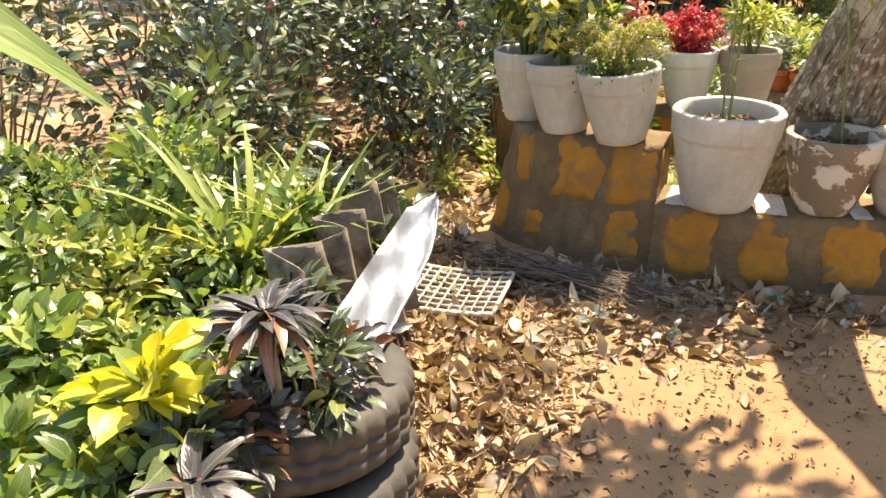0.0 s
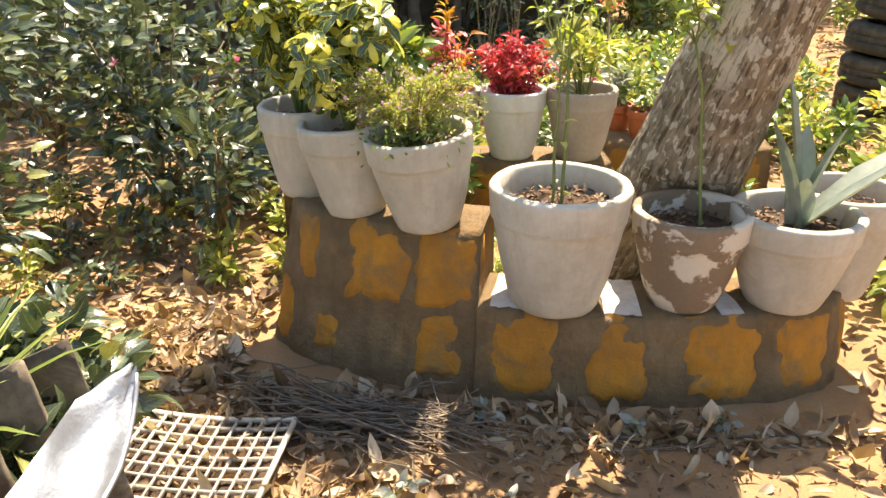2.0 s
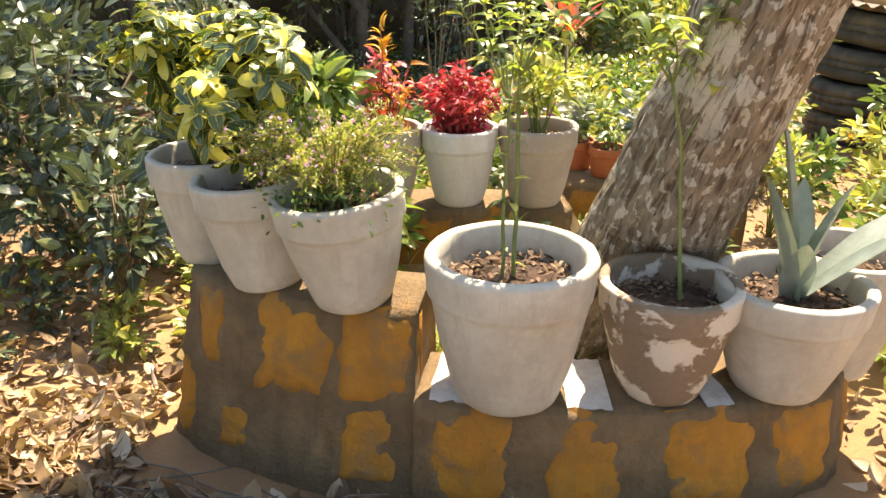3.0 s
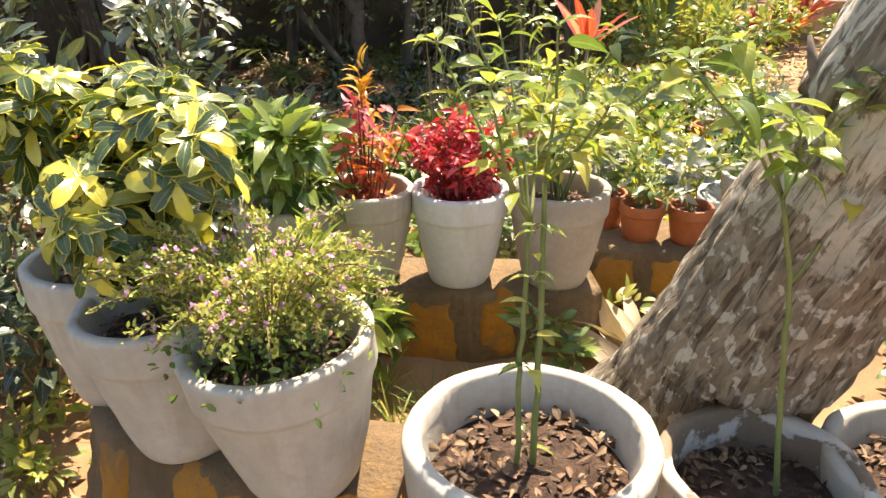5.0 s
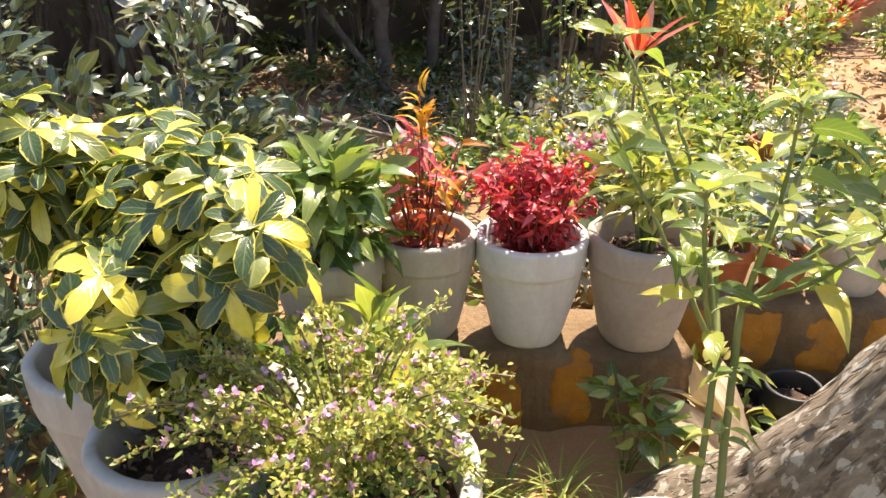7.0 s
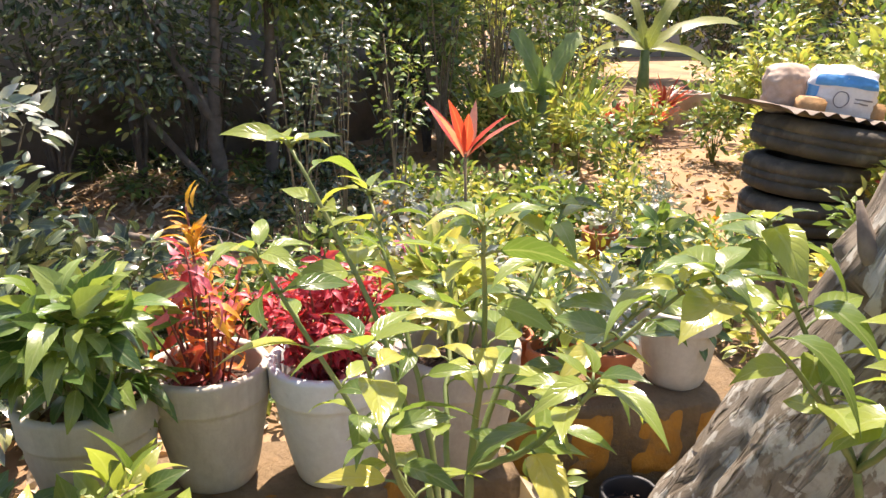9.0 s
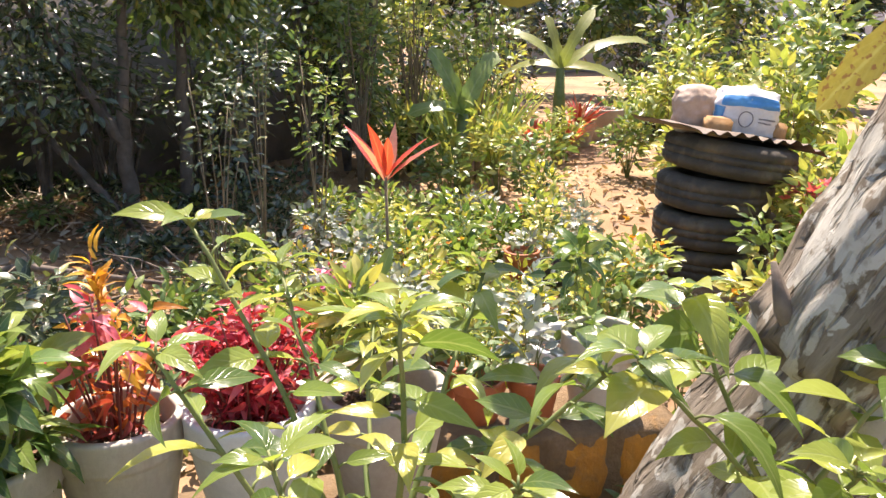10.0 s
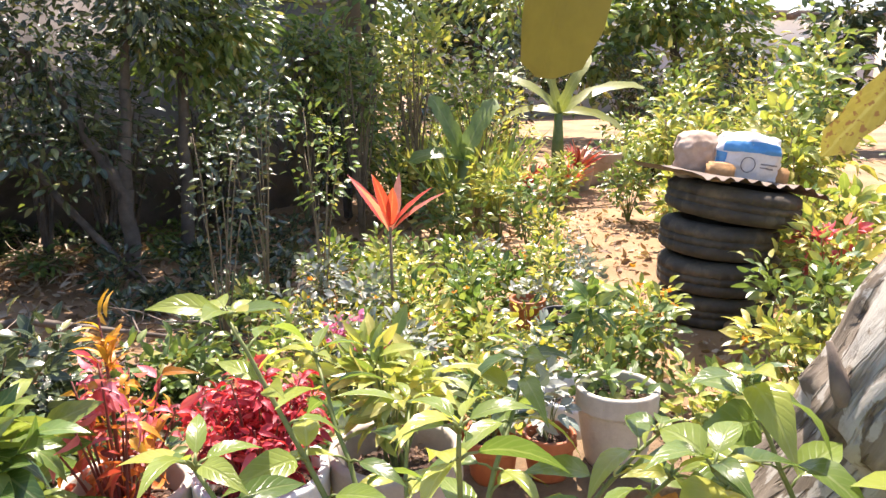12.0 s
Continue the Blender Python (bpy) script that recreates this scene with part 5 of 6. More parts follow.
for i, (x, y) in enumerate([(0.06, 1.35), (0.27, 1.74), (0.98, 1.78), (0.72, 1.72), (0.35, 1.3), (-0.62, 2.55), (-0.9, 2.5), (-0.72, 2.75), (-1.05, 2.8), (-0.8, 3.1)]):
    far = i >= 5
    bush("weed", "small green weed growing from the soil", "weed", x, y, gz(x, y), 0.12 if far else 0.055, 0.16 if far else 0.07, 70 if far else 16, 0.06 if far else 0.045, 0.024, M["leaf_lime"] if far else M["leaf_sage"], 300 + i, low=0.1, count=5, stem_r=0.002, group="weeds")
for i, (x, y) in enumerate([(0.30, 2.45), (0.12, 2.6), (0.48, 2.62), (0.02, 2.35), (0.35, 2.75), (0.62, 2.85), (0.22, 2.25), (0.26, 2.32), (0.66, 2.28), (0.68, 2.34), (0.24, 2.4), (-0.1, 2.5), (-0.2, 2.6), (0.05, 2.75), (0.44, 2.36), (0.2, 2.7), (1.05, 2.32), (0.32, 2.62)]):
    rosette("grass_tuft", "thin green grass tuft in the planter", "grass tuft", x, y, 0.19, 26, 0.17, 0.006, M["leaf_lime"] if i % 3 else M["leaf_pepper"], 320 + i, (0.5, 2.6), curl=0.7)
bush("weed", "leafy weed beside the rear planter wall", "weed", 0.52, 2.85, 0.19, 0.13, 0.32, 70, 0.07, 0.03, M["leaf"], 340, count=6, stem_r=0.003)
bush("weed", "leafy weed at the planter's inner corner", "weed", -0.02, 2.82, 0.19, 0.12, 0.3, 70, 0.08, 0.04, M["leaf_pepper"], 341, count=6, stem_r=0.003)
bush("weed", "broad-leaved green plant between the pots", "weed", -0.14, 2.58, 0.19, 0.2, 0.64, 170, 0.095, 0.045, M["leaf_young"], 342, PEPPER, count=11, curl=0.7, stem_r=0.004)
for i, (x, y, h) in enumerate([(0.82, 3.14, 0.34), (1.08, 3.08, 0.26), (1.28, 3.20, 0.34), (0.72, 3.2, 0.42)]):
    bush("weed", "straggling weed below the ledge", "weed", x, y, 0.02, 0.13, h, 46, 0.06, 0.026, M["leaf_lime"] if i % 2 else M["leaf"], 346 + i, count=6, stem_r=0.003, group="ledge weeds")
bush("weed", "leafy green plant behind the pots", "weed", -0.42, 2.68, 0.3, 0.15, 0.42, 110, 0.09, 0.04, M["leaf"], 343, count=8, stem_r=0.004)
husk = thing("palm_husk", "dry papery palm sheath leaning behind the palm's foot", "palm husk", 0.80, 2.93, 0.2)
hr = np.random.default_rng(44)
for i in range(9):
    d = (-0.75 + hr.normal(0, 0.25), 0.3 + hr.normal(0, 0.25), 0.75 + hr.normal(0, 0.2))
    part("fibre", leaves([(hr.normal(0.03, 0.03), hr.normal(0, 0.04), 0.0)], [d], hr.uniform(0.2, 0.33), hr.uniform(0.04, 0.085), SCRAP, 0.5, 0.5, np.array([(0.3, -0.8, 0.5)]), i, 0.4), M["husk"], husk)
sap = thing("weed", "small pale weed growing at the palm's foot", "weed", 0.66, 2.33, 0.2)
part("stem", tube([(0, 0, 0), (0.005, -0.01, 0.12), (0.03, -0.02, 0.24)], [0.003, 0.002, 0.0015], 5), M["stem_green"], sap)
part("foliage", leaves([(0.01, -0.01, 0.15), (0.02, -0.02, 0.19), (0.03, -0.02, 0.23), (0.03, -0.02, 0.24)], [(0.6, 0, -0.4), (-0.7, -0.2, 0.5), (0.7, -0.2, 0.3), (-0.3, -0.2, 0.9)], 0.035, 0.014, OVAL, 0.3, 0.3, seed=2), M["leaf_lime"], sap)
rootp = thing("palm_root", "reddish aerial root ridge at the palm's foot", "root", 0.3, 2.45, 0.19)
part("root", tube([(0, 0.12, 0), (0.12, 0.14, 0.025), (0.25, 0.16, 0.07), (0.38, 0.16, 0.15)], [0.015, 0.03, 0.04, 0.05], 10), M["bark"], rootp)

wr = np.random.default_rng(17)
for i in range(34):
    x, y = wr.uniform(-2.3, -0.72), wr.uniform(2.25, 4.3)
    bush("undergrowth", "low green weed between dead leaves", "weed", x, y, 0, 0.16, wr.uniform(0.1, 0.3), 60, 0.06, 0.026, M["leaf_dark"] if i % 3 else M["leaf_lime"], 350 + i * 2, low=0.0, count=6, stem_r=0.003, group="undergrowth")

# ---- background, left: shrubs, wall, trees ----
wallb = thing("wall_north", "old dark stained block wall behind the garden", "wall", -5.2, 6.2, 0, kind="structure")
part("wall_face", box(4.0, 0, 1.15, 8.0, 0.2, 2.5, 0.01), M["wall"], wallb)
wallb.matrix_basis = pose(-5.2, 6.2, -0.05, 0, 0, 41)
for i in range(9):
    c = box(0.45 + i * 0.9, -0.02, 2.43, 0.88, 0.26, 0.07, 0.012)
    part("coping", c, M["wall"], wallb)
for i, (x, y, s, h, n, m) in enumerate([(-1.55, 3.3, 0.62, 1.35, 620, "leaf_dark"), (-2.3, 2.6, 0.7, 1.5, 620, "leaf_dark"), (-1.25, 4.3, 0.55, 1.15, 420, "leaf_dark"), (-2.6, 4.0, 0.8, 1.7, 620, "leaf_dark"), (-3.3, 3.0, 0.9, 1.9, 620, "leaf_dark"), (-2.9, 1.5, 0.8, 1.6, 560, "leaf_dark"), (-3.6, 4.9, 0.9, 1.9, 600, "leaf_dark"), (-1.05, 2.85, 0.35, 0.8, 170, "leaf_dark"), (-1.9, 2.0, 0.5, 1.0, 420, "leaf_dark"), (-1.0, 3.7, 0.45, 0.9, 300, "leaf_dark"), (-0.9, 4.7, 0.5, 0.7, 320, "leaf_dark"), (-4.2, 2.2, 0.9, 2.0, 600, "leaf_dark"), (-4.0, 0.6, 0.9, 1.9, 600, "leaf_dark"), (-3.9, 6.0, 0.9, 2.0, 600, "leaf_dark"), (-2.6, 5.0, 0.7, 1.3, 420, "leaf_dark")]):
    bush("glossy_shrub", "dense shrub with dark glossy leaves and bare lower stems", "shrub", x, y, 0, s, h, int(n * 1.5), 0.10, 0.046, M[m], 400 + i, stem=M["stem_brown"], stem_r=0.011, low=0.0, count=18, split=True, group="glossy shrubs", flowers=(M["petal_pink"], 5, 0.03) if i < 2 else None)


def tree(name, label, x, y, paths, crowns, n, L, mat, seed, bark):
    """Trunk and limbs as tapered tubes, and a crown of single leaves in loose clumps."""
    r = np.random.default_rng(seed)
    ob = thing(name, label, "tree", x, y, -0.03)
    for path, r0_, r1_ in paths:
        path = np.array(path, float)
        k, s = np.linspace(0, 1, 22), np.linspace(0, 1, len(path))
        fine = np.stack([np.interp(k, s, path[:, i]) for i in range(3)], 1)
        fine[1:-1] += r.normal(0, r0_ * 0.16, (20, 3))
        part("limb", tube(fine, np.linspace(r0_, r1_, 22), 9), bark, ob)
    tot = sum(s[0] * s[1] * s[2] for _, s in crowns)
    allP, allD = [], []
    for c, s in crowns:
        m = int(n * s[0] * s[1] * s[2] / tot)
        P, D, C = clumps(m, c, s, r, 16, 0.42)
        allP.append(P)
        allD.append(D)
        for q in C[:8]:
            part("twig", tube([c, (np.array(c) + q) / 2 + r.normal(0, 0.05, 3), q], [0.016, 0.01, 0.005], 5), bark, ob)
    P, D = np.concatenate(allP), np.concatenate(allD)
    Ls = L * r.uniform(0.6, 1.25, len(P))
    part("crown", leaves(P, D * (1, 1, 0.5) + (0, 0, -0.1), Ls, Ls * 0.42, OVAL, 0.3, 0.25, seed=seed), mat, ob)
    return ob


tree("shade_tree", "small dark-leaved tree with forking grey limbs", -0.98, 7.7, [([(0, 0, 0), (0, 0, 0.7), (-0.3, 0.1, 1.2), (-0.9, 0.2, 2.2)], 0.07, 0.03), ([(0, 0, 0.7), (0.05, 0.1, 1.5), (0.15, 0.1, 2.6)], 0.05, 0.025), ([(0.1, -0.1, 0), (-0.5, 0, 0.7), (-1.1, 0.1, 1.7)], 0.035, 0.02)],
     [((-0.9, 0.1, 1.75), (1.3, 0.9, 0.95)), ((0.2, 0.1, 2.3), (1.2, 0.9, 0.9)), ((-2.6, -0.4, 2.0), (1.2, 0.9, 0.8)), ((-0.4, -0.3, 1.1), (0.7, 0.5, 0.5))], 6500, 0.10, M["leaf_dark"], 501, M["grey_bark"])
tree("shade_tree", "slender dark-leaved tree beside the wall", -0.62, 8.2, [([(0, 0, 0), (0.03, 0, 1.2), (0.1, 0, 2.6)], 0.06, 0.03), ([(0.4, 0.9, 0), (0.42, 0.9, 1.0), (0.8, 1.0, 1.5)], 0.045, 0.02)],
     [((0.2, 0.1, 2.0), (1.0, 0.9, 0.8)), ((1.0, 1.0, 1.7), (0.8, 0.6, 0.5)), ((0.5, 0.4, 1.3), (0.6, 0.5, 0.35))], 4200, 0.10, M["leaf"], 502, M["grey_bark"])
tree("shade_tree", "spreading tree over the wall's corner", -3.6, 6.4, [([(0, 0, 0), (0.05, 0, 1.2), (0.5, -0.2, 2.8)], 0.10, 0.05), ([(0, 0, 1.0), (-0.4, 0, 2.0), (-0.6, 0, 3.0)], 0.07, 0.04)],
     [((0.4, -0.2, 3.3), (1.8, 1.5, 0.9)), ((-1.2, -0.4, 3.0), (1.5, 1.4, 0.9))], 2200, 0.13, M["leaf_dark"], 503, M["grey_bark"])
tree("shade_tree", "tree with leafy boughs beyond the wall", 1.2, 11.5, [([(0, 0, 0), (0.05, 0, 1.3), (0.1, 0.1, 3.2)], 0.11, 0.06)],
     [((0, 0, 3.0), (2.2, 1.4, 1.0)), ((-2.2, 0.6, 2.6), (1.8, 1.2, 1.0)), ((2.2, 0.8, 2.6), (1.5, 1.2, 0.6))], 5200, 0.16, M["leaf"], 504, M["grey_bark"])
ft = thing("coconut_palm", "straight grey palm trunk standing beyond the shrubs", "palm tree", 0.97, 11.9, -0.05)
part("trunk", tube([(0, 0, 0), (0.02, 0, 1.2), (0.0, 0, 3.0), (0.05, 0, 6.0)], [0.25, 0.22, 0.20, 0.18], 20), M["bark"], ft)
fr = np.random.default_rng(6)
aa = np.arange(16) * 2.4
part("crown", leaves(np.tile((0.05, 0, 6.0), (16, 1)), np.stack([np.cos(aa), np.sin(aa), fr.uniform(0.1, 1.0, 16)], 1), 2.6, 0.5, BLADE, 0.45, 0.4, seed=6), M["leaf"], ft)
roots = thing("strangler_roots", "pale hanging roots of a fig against the wall", "tree roots", -3.05, 7.15, 0)
for i in range(9):
    bx = tw.normal(0, 0.16)
    part("root", tube([(bx, tw.normal(0, 0.05), -0.02), (bx * 0.6 + tw.normal(0, 0.05), 0, 0.6), (bx * 0.5 + tw.normal(0, 0.08), 0, 1.3), (-0.2 + tw.normal(0, 0.08), 0.05, 2.3)], [0.05, 0.035, 0.03, 0.04], 8), M["grey_bark"], roots)
lg = thing("fallen_branch", "pale fallen branch lying among twigs", "branch", -2.3, 5.7, 0.02)
part("wood", tube([(0, 0, 0.03), (0.5, 0.2, 0.16), (1.1, 0.3, 0.2), (1.9, 0.1, 0.12)], [0.035, 0.03, 0.025, 0.012], 8), M["twig"], lg)
part("wood", tube([(-0.3, -0.3, 0.03), (0.2, 0.1, 0.2), (0.7, 0.5, 0.1)], [0.03, 0.028, 0.015], 8), M["twig"], lg)
brush = thing("brushwood", "tangle of dry fallen twigs under the trees", "twigs", -1.2, 5.6, 0)
for i in range(70):
    a, L = tw.uniform(0, 6.28), tw.uniform(0.4, 1.1)
    c = np.array((tw.normal(0, 0.7), tw.normal(0, 0.5), 0.03 + 0.16 * tw.random()))
    s = np.linspace(-0.5, 0.5, 6)[:, None]
    path = c + np.array((math.cos(a), math.sin(a), tw.normal(0, 0.15))) * s * L + tw.normal(0, 0.02, (6, 3))
    path[:, 2] = np.maximum(path[:, 2], 0.01)
    part("twig", tube(path, np.linspace(0.008, 0.003, 6), 5), M["twig"], brush)
for i in range(15):
    s = 0.6 + i * 0.53
    d = wr.uniform(0.3, 1.3)
    x, y = -5.2 + 0.755 * s + 0.656 * d, 6.2 + 0.656 * s - 0.755 * d
    bush("understory_shrub", "thin dark-leaved sapling in front of the wall", "shrub", x, y, 0, wr.uniform(0.45, 0.65), wr.uniform(1.5, 2.5), 380, 0.085, 0.036, M["leaf_dark"] if i % 3 else M["leaf"], 1100 + i, stem=M["grey_bark"], stem_r=0.02, low=0.12, count=16, split=True, group="understory shrubs", spread=0.5)
bush("pale_sapling", "upright sapling with pale blue-green serrated leaves", "young tree", -1.85, 5.85, 0, 0.42, 1.25, 150, 0.15, 0.062, M["leaf_sage"], 520, LANCE, M["stem_brown"], 0.012, 0.5, 10, split=True)
ur = np.random.default_rng(14)
for i in range(46):
    x, y = ur.uniform(-2.4, 0.5), ur.uniform(4.2, 9.6)
    if x > 0.05 and y < 7:
        x -= 0.6
    bush("undergrowth", "low dark undergrowth plant beneath the trees", "foliage plant", x, y, 0, 0.3, ur.uniform(0.16, 0.42), 150, 0.085, 0.036, M["leaf_dark"] if i % 3 else M["leaf"], 540 + i * 3, low=0.0, group="undergrowth")
mound = thing("dry_grass_mound", "mound of dry straw at the foot of the wall", "straw", -1.75, 7.95, 0)
mr = np.random.default_rng(8)
mp = mr.normal(0, 1, (600, 3)) * (0.28, 0.2, 0)
mp[:, 2] = 0.22 * np.exp(-(mp[:, 0] ** 2 + mp[:, 1] ** 2) * 6)
part("straw", leaves(mp, mr.normal(0, 1, (600, 3)) * (1, 1, 0.3), 0.22, 0.012, BLADE, 0.4, 0.3, seed=8), M["dry"], mound)

# ---- the nursery beds on the far side ----
nr = np.random.default_rng(9)
k = 0
for x in np.arange(0.15, 2.5, 0.3):
    for y in np.arange(3.95, 7.0, 0.34):
        px, py = x + nr.uniform(-0.12, 0.12) + 0.12 * (y - 4), y + nr.uniform(-0.12, 0.12)
        if px > 1.95 + 0.1 * (py - 4) or math.hypot(px - 1.41, py - 4.09) < 0.34:
            continue
        kd = [("leaf", 0.07, 0.032), ("leaf_sage", 0.06, 0.03), ("leaf_pepper", 0.08, 0.036), ("leaf_lime", 0.07, 0.03), ("leaf_var", 0.06, 0.03)][int(nr.integers(0, 5))]
        fl = None
        if k % 9 == 4:
            fl = (M["petal_orange"], 12, 0.022)
        bush("nursery_plant", "leafy nursery plant in a crowded bed", "foliage plant", px, py, 0, 0.21, nr.uniform(0.38, 0.66), 170, kd[1], kd[2], M[kd[0]], 600 + k, low=0.12, group="nursery plants", stem_r=0.004, flowers=fl)
        k += 1
bush("pink_periwinkle", "bush with a cluster of bright pink flowers", "flowering plant", 0.55, 4.65, 0, 0.2, 0.66, 130, 0.06, 0.03, M["leaf_sage"], 700, flowers=(M["petal_pink"], 60, 0.035), count=6)
bush("lantana", "yellow-green bush with orange flowers", "flowering plant", 2.02, 5.0, 0, 0.26, 0.62, 240, 0.06, 0.028, M["leaf_lime"], 701, flowers=(M["petal_orange"], 26, 0.03))
rosette("cordyline", "cordyline with long flame-red leaves on a thin stem", "foliage plant", 0.80, 5.45, 0, 8, 0.40, 0.062, M["leaf_flame"], 702, (0.8, 3.2), LANCE, 0.2, 0.78)
for i, (x, y) in enumerate([(1.55, 5.45), (1.66, 5.2)]):
    pot("small terracotta pot among the nursery plants", x, y, 0.18, 0.10, 0.07, 0.17, M["terracotta"] if i == 0 else M["black_pot"], 40 + i, n=32, group=T)
fl_log = thing("log", "short pale log end on the ground", "log", 0.37, 6.6, 0)
part("wood", tube([(0, -0.15, 0.1), (0.02, 0.1, 0.12), (0.03, 0.3, 0.11)], [0.10, 0.105, 0.10], 14), M["grey_bark"], fl_log)

# ---- tyre stack with sheet and bags ----
SX, SY = 2.96, 5.92
for i, (dx, z, R, tilt) in enumerate([(-0.015, 0.005, 0.365, 0), (0.0, 0.213, 0.385, 1), (-0.03, 0.432, 0.36, 5), (0.045, 0.655, 0.41, 9)]):
    t = thing("tyre", "old dark tyre in a leaning stack", "tyre", SX + dx, SY, z, "tyre stack", rot=(0, tilt, 0))
    part("rubber", tyre_mesh(R, 0.215, 10 + i), M["tyre_dusty"], t)
    part("bead", lathe([(0.225, 0.015), (0.24, 0.0), (0.25, 0.02), (0.235, 0.035), (0.225, 0.015)], 40), M["rubber"], t)
cs = thing("metal_sheet", "bent rusty corrugated sheet on the tyre stack", "sheet", SX + 0.02, SY, 0.895, rot=(0, 9, 8))
sv, nx, ny = [], 48, 8
for j in range(ny + 1):
    for i in range(nx + 1):
        x, y = -0.48 + 0.96 * i / nx, -0.36 + 0.72 * j / ny
        sv.append((x, y, 0.012 * math.sin(x * 62) - 0.10 * max(0, x - 0.25) ** 1.3 * 2 + 0.02 * noise.noise(Vector((x * 4, y * 4, 0))) + 0.02))
k0 = len(sv)
sv += [(a, b, c - 0.004) for a, b, c in sv]
sf = []
for j in range(ny):
    for i in range(nx):
        p = j * (nx + 1) + i
        sf += [(p, p + 1, p + nx + 2, p + nx + 1), (k0 + p, k0 + p + nx + 1, k0 + p + nx + 2, k0 + p + 1)]
part("sheeting", (sv, sf), M["rusty"], cs)


def sack(name, label, x, y, z, sx, sy, sz, mat, seed, rot, prints=()):
    """A slumped full bag; prints are patches of its own skin, (name, turn from, to, height from, to, material)."""
    ob = thing(name, label, "bag", x, y, z, rot=rot)

    def skin(a, w, out=0.0):
        sq = 1 / (abs(math.cos(a)) ** 3 + abs(math.sin(a)) ** 3) ** (1 / 3)
        pinch = min(1, (w * 7 + 0.12) ** 0.5) * min(1, ((1 - w) * 3.2 + 0.10) ** 0.5)
        q = Vector((math.cos(a) * sq * sx / 2 * (0.78 + 0.22 * pinch), math.sin(a) * sq * sy / 2 * pinch, w * sz * (1 - 0.10 * math.cos(a) ** 2)))
        d = 0.020 * noise.noise(q * 11 + Vector((seed, 0, 0))) + 0.010 * noise.noise(q * 32 + Vector((seed, 3, 0))) + out
        return (q.x + d * math.cos(a), q.y + d * math.sin(a), q.z + (0.4 * d if w > 0.1 else 0))

    def patch(a0, a1, w0, w1, n, m, out):
        v = [skin(a0 + (a1 - a0) * i / n, w0 + (w1 - w0) * j / m, out) for j in range(m + 1) for i in range(n + 1)]
        return v, [(j * (n + 1) + i, j * (n + 1) + i + 1, (j + 1) * (n + 1) + i + 1, (j + 1) * (n + 1) + i) for j in range(m) for i in range(n)]

    n, m = 56, 30
    v = [skin(2 * math.pi * i / n, j / m) for j in range(m + 1) for i in range(n)]
    f = [(j * n + i, j * n + (i + 1) % n, (j + 1) * n + (i + 1) % n, (j + 1) * n + i) for j in range(m) for i in range(n)]
    f += [tuple(range(n))[::-1], tuple(m * n + i for i in range(n))]
    part("sacking", (v, f), mat, ob)
    for nm, a0, a1, w0, w1, mt in prints:
        part(nm, patch(radians(a0), radians(a1), w0, w1, 18, 8, 0.003), M[mt], ob)
    if prints:
        ring = [skin(radians(262 + 11 * math.cos(q)), 0.42 + 0.15 * math.sin(q), 0.005) for q in np.linspace(0, 6.283, 33)]
        part("printed_ring", tube(ring, 0.003, 5, False), M["ink"], ob)
    return ob


sack("paper_sack", "crumpled brown paper sack on the tyre stack", SX - 0.17, SY + 0.05, 0.915, 0.26, 0.22, 0.29, M["paper"], 1, (0, -4, 10))
sack("printed_bag", "white bag with blue printed top on the tyre stack", SX + 0.09, SY - 0.04, 0.885, 0.40, 0.24, 0.31, M["bag_white"], 2, (4, 7, -14),
     [("blue_band", 218, 315, 0.66, 0.86, "bag_blue"), ("blue_edge", 203, 226, 0.12, 0.64, "bag_blue"), ("blue_foot", 226, 262, 0.08, 0.14, "bag_blue"), ("printed_bar", 282, 312, 0.44, 0.47, "ink"), ("printed_bar", 282, 305, 0.37, 0.395, "ink")])
for i, (dx, dy) in enumerate([(-0.14, -0.16), (0.27, -0.1)]):
    b = thing("broken_block", "chunk of orange laterite block weighing down the sheet", "block", SX + dx, SY + dy, 0.905 - 0.12 * dx, "broken blocks", rot=(3, 7, 25 * i))
    v, f = box(0, 0, 0.05, 0.15, 0.11, 0.11, 0.014)
    v = np.array([Vector(p) + Vector((1, 1, 1)) * 0.012 * noise.noise(Vector(p) * 20 + Vector((i, 0, 0))) for p in v])
    part("block", (v, f), M["brick"], b)


# ---- right-hand and far planting ----
def banana(name, label, x, y, z, blades, seed, mat, stem_h=1.0, face=(0, -0.6, 0.8)):
    ob = thing(name, label, "banana plant", x, y, z)
    part("stem", tube([(0, 0, -0.05), (0, 0, stem_h * 0.6), (0, 0, stem_h)], [0.09, 0.075, 0.05], 12), M["stem_green"], ob)
    for i, (d, L, W, c) in enumerate(blades):
        d = np.array(d, float)
        shape = (np.linspace(0, 1, 12), [0.05] + [0.42 + 0.06 * math.sin(q * 2.1 + i) for q in range(10)] + [0.0])
        leaf = part("blade", leaves([(0, 0, stem_h)], [d], L, W, shape, c, 0.18, np.array([face]), seed + i, 0.12), M[mat] if not isinstance(mat, list) else M[mat[i]], ob)
    return ob


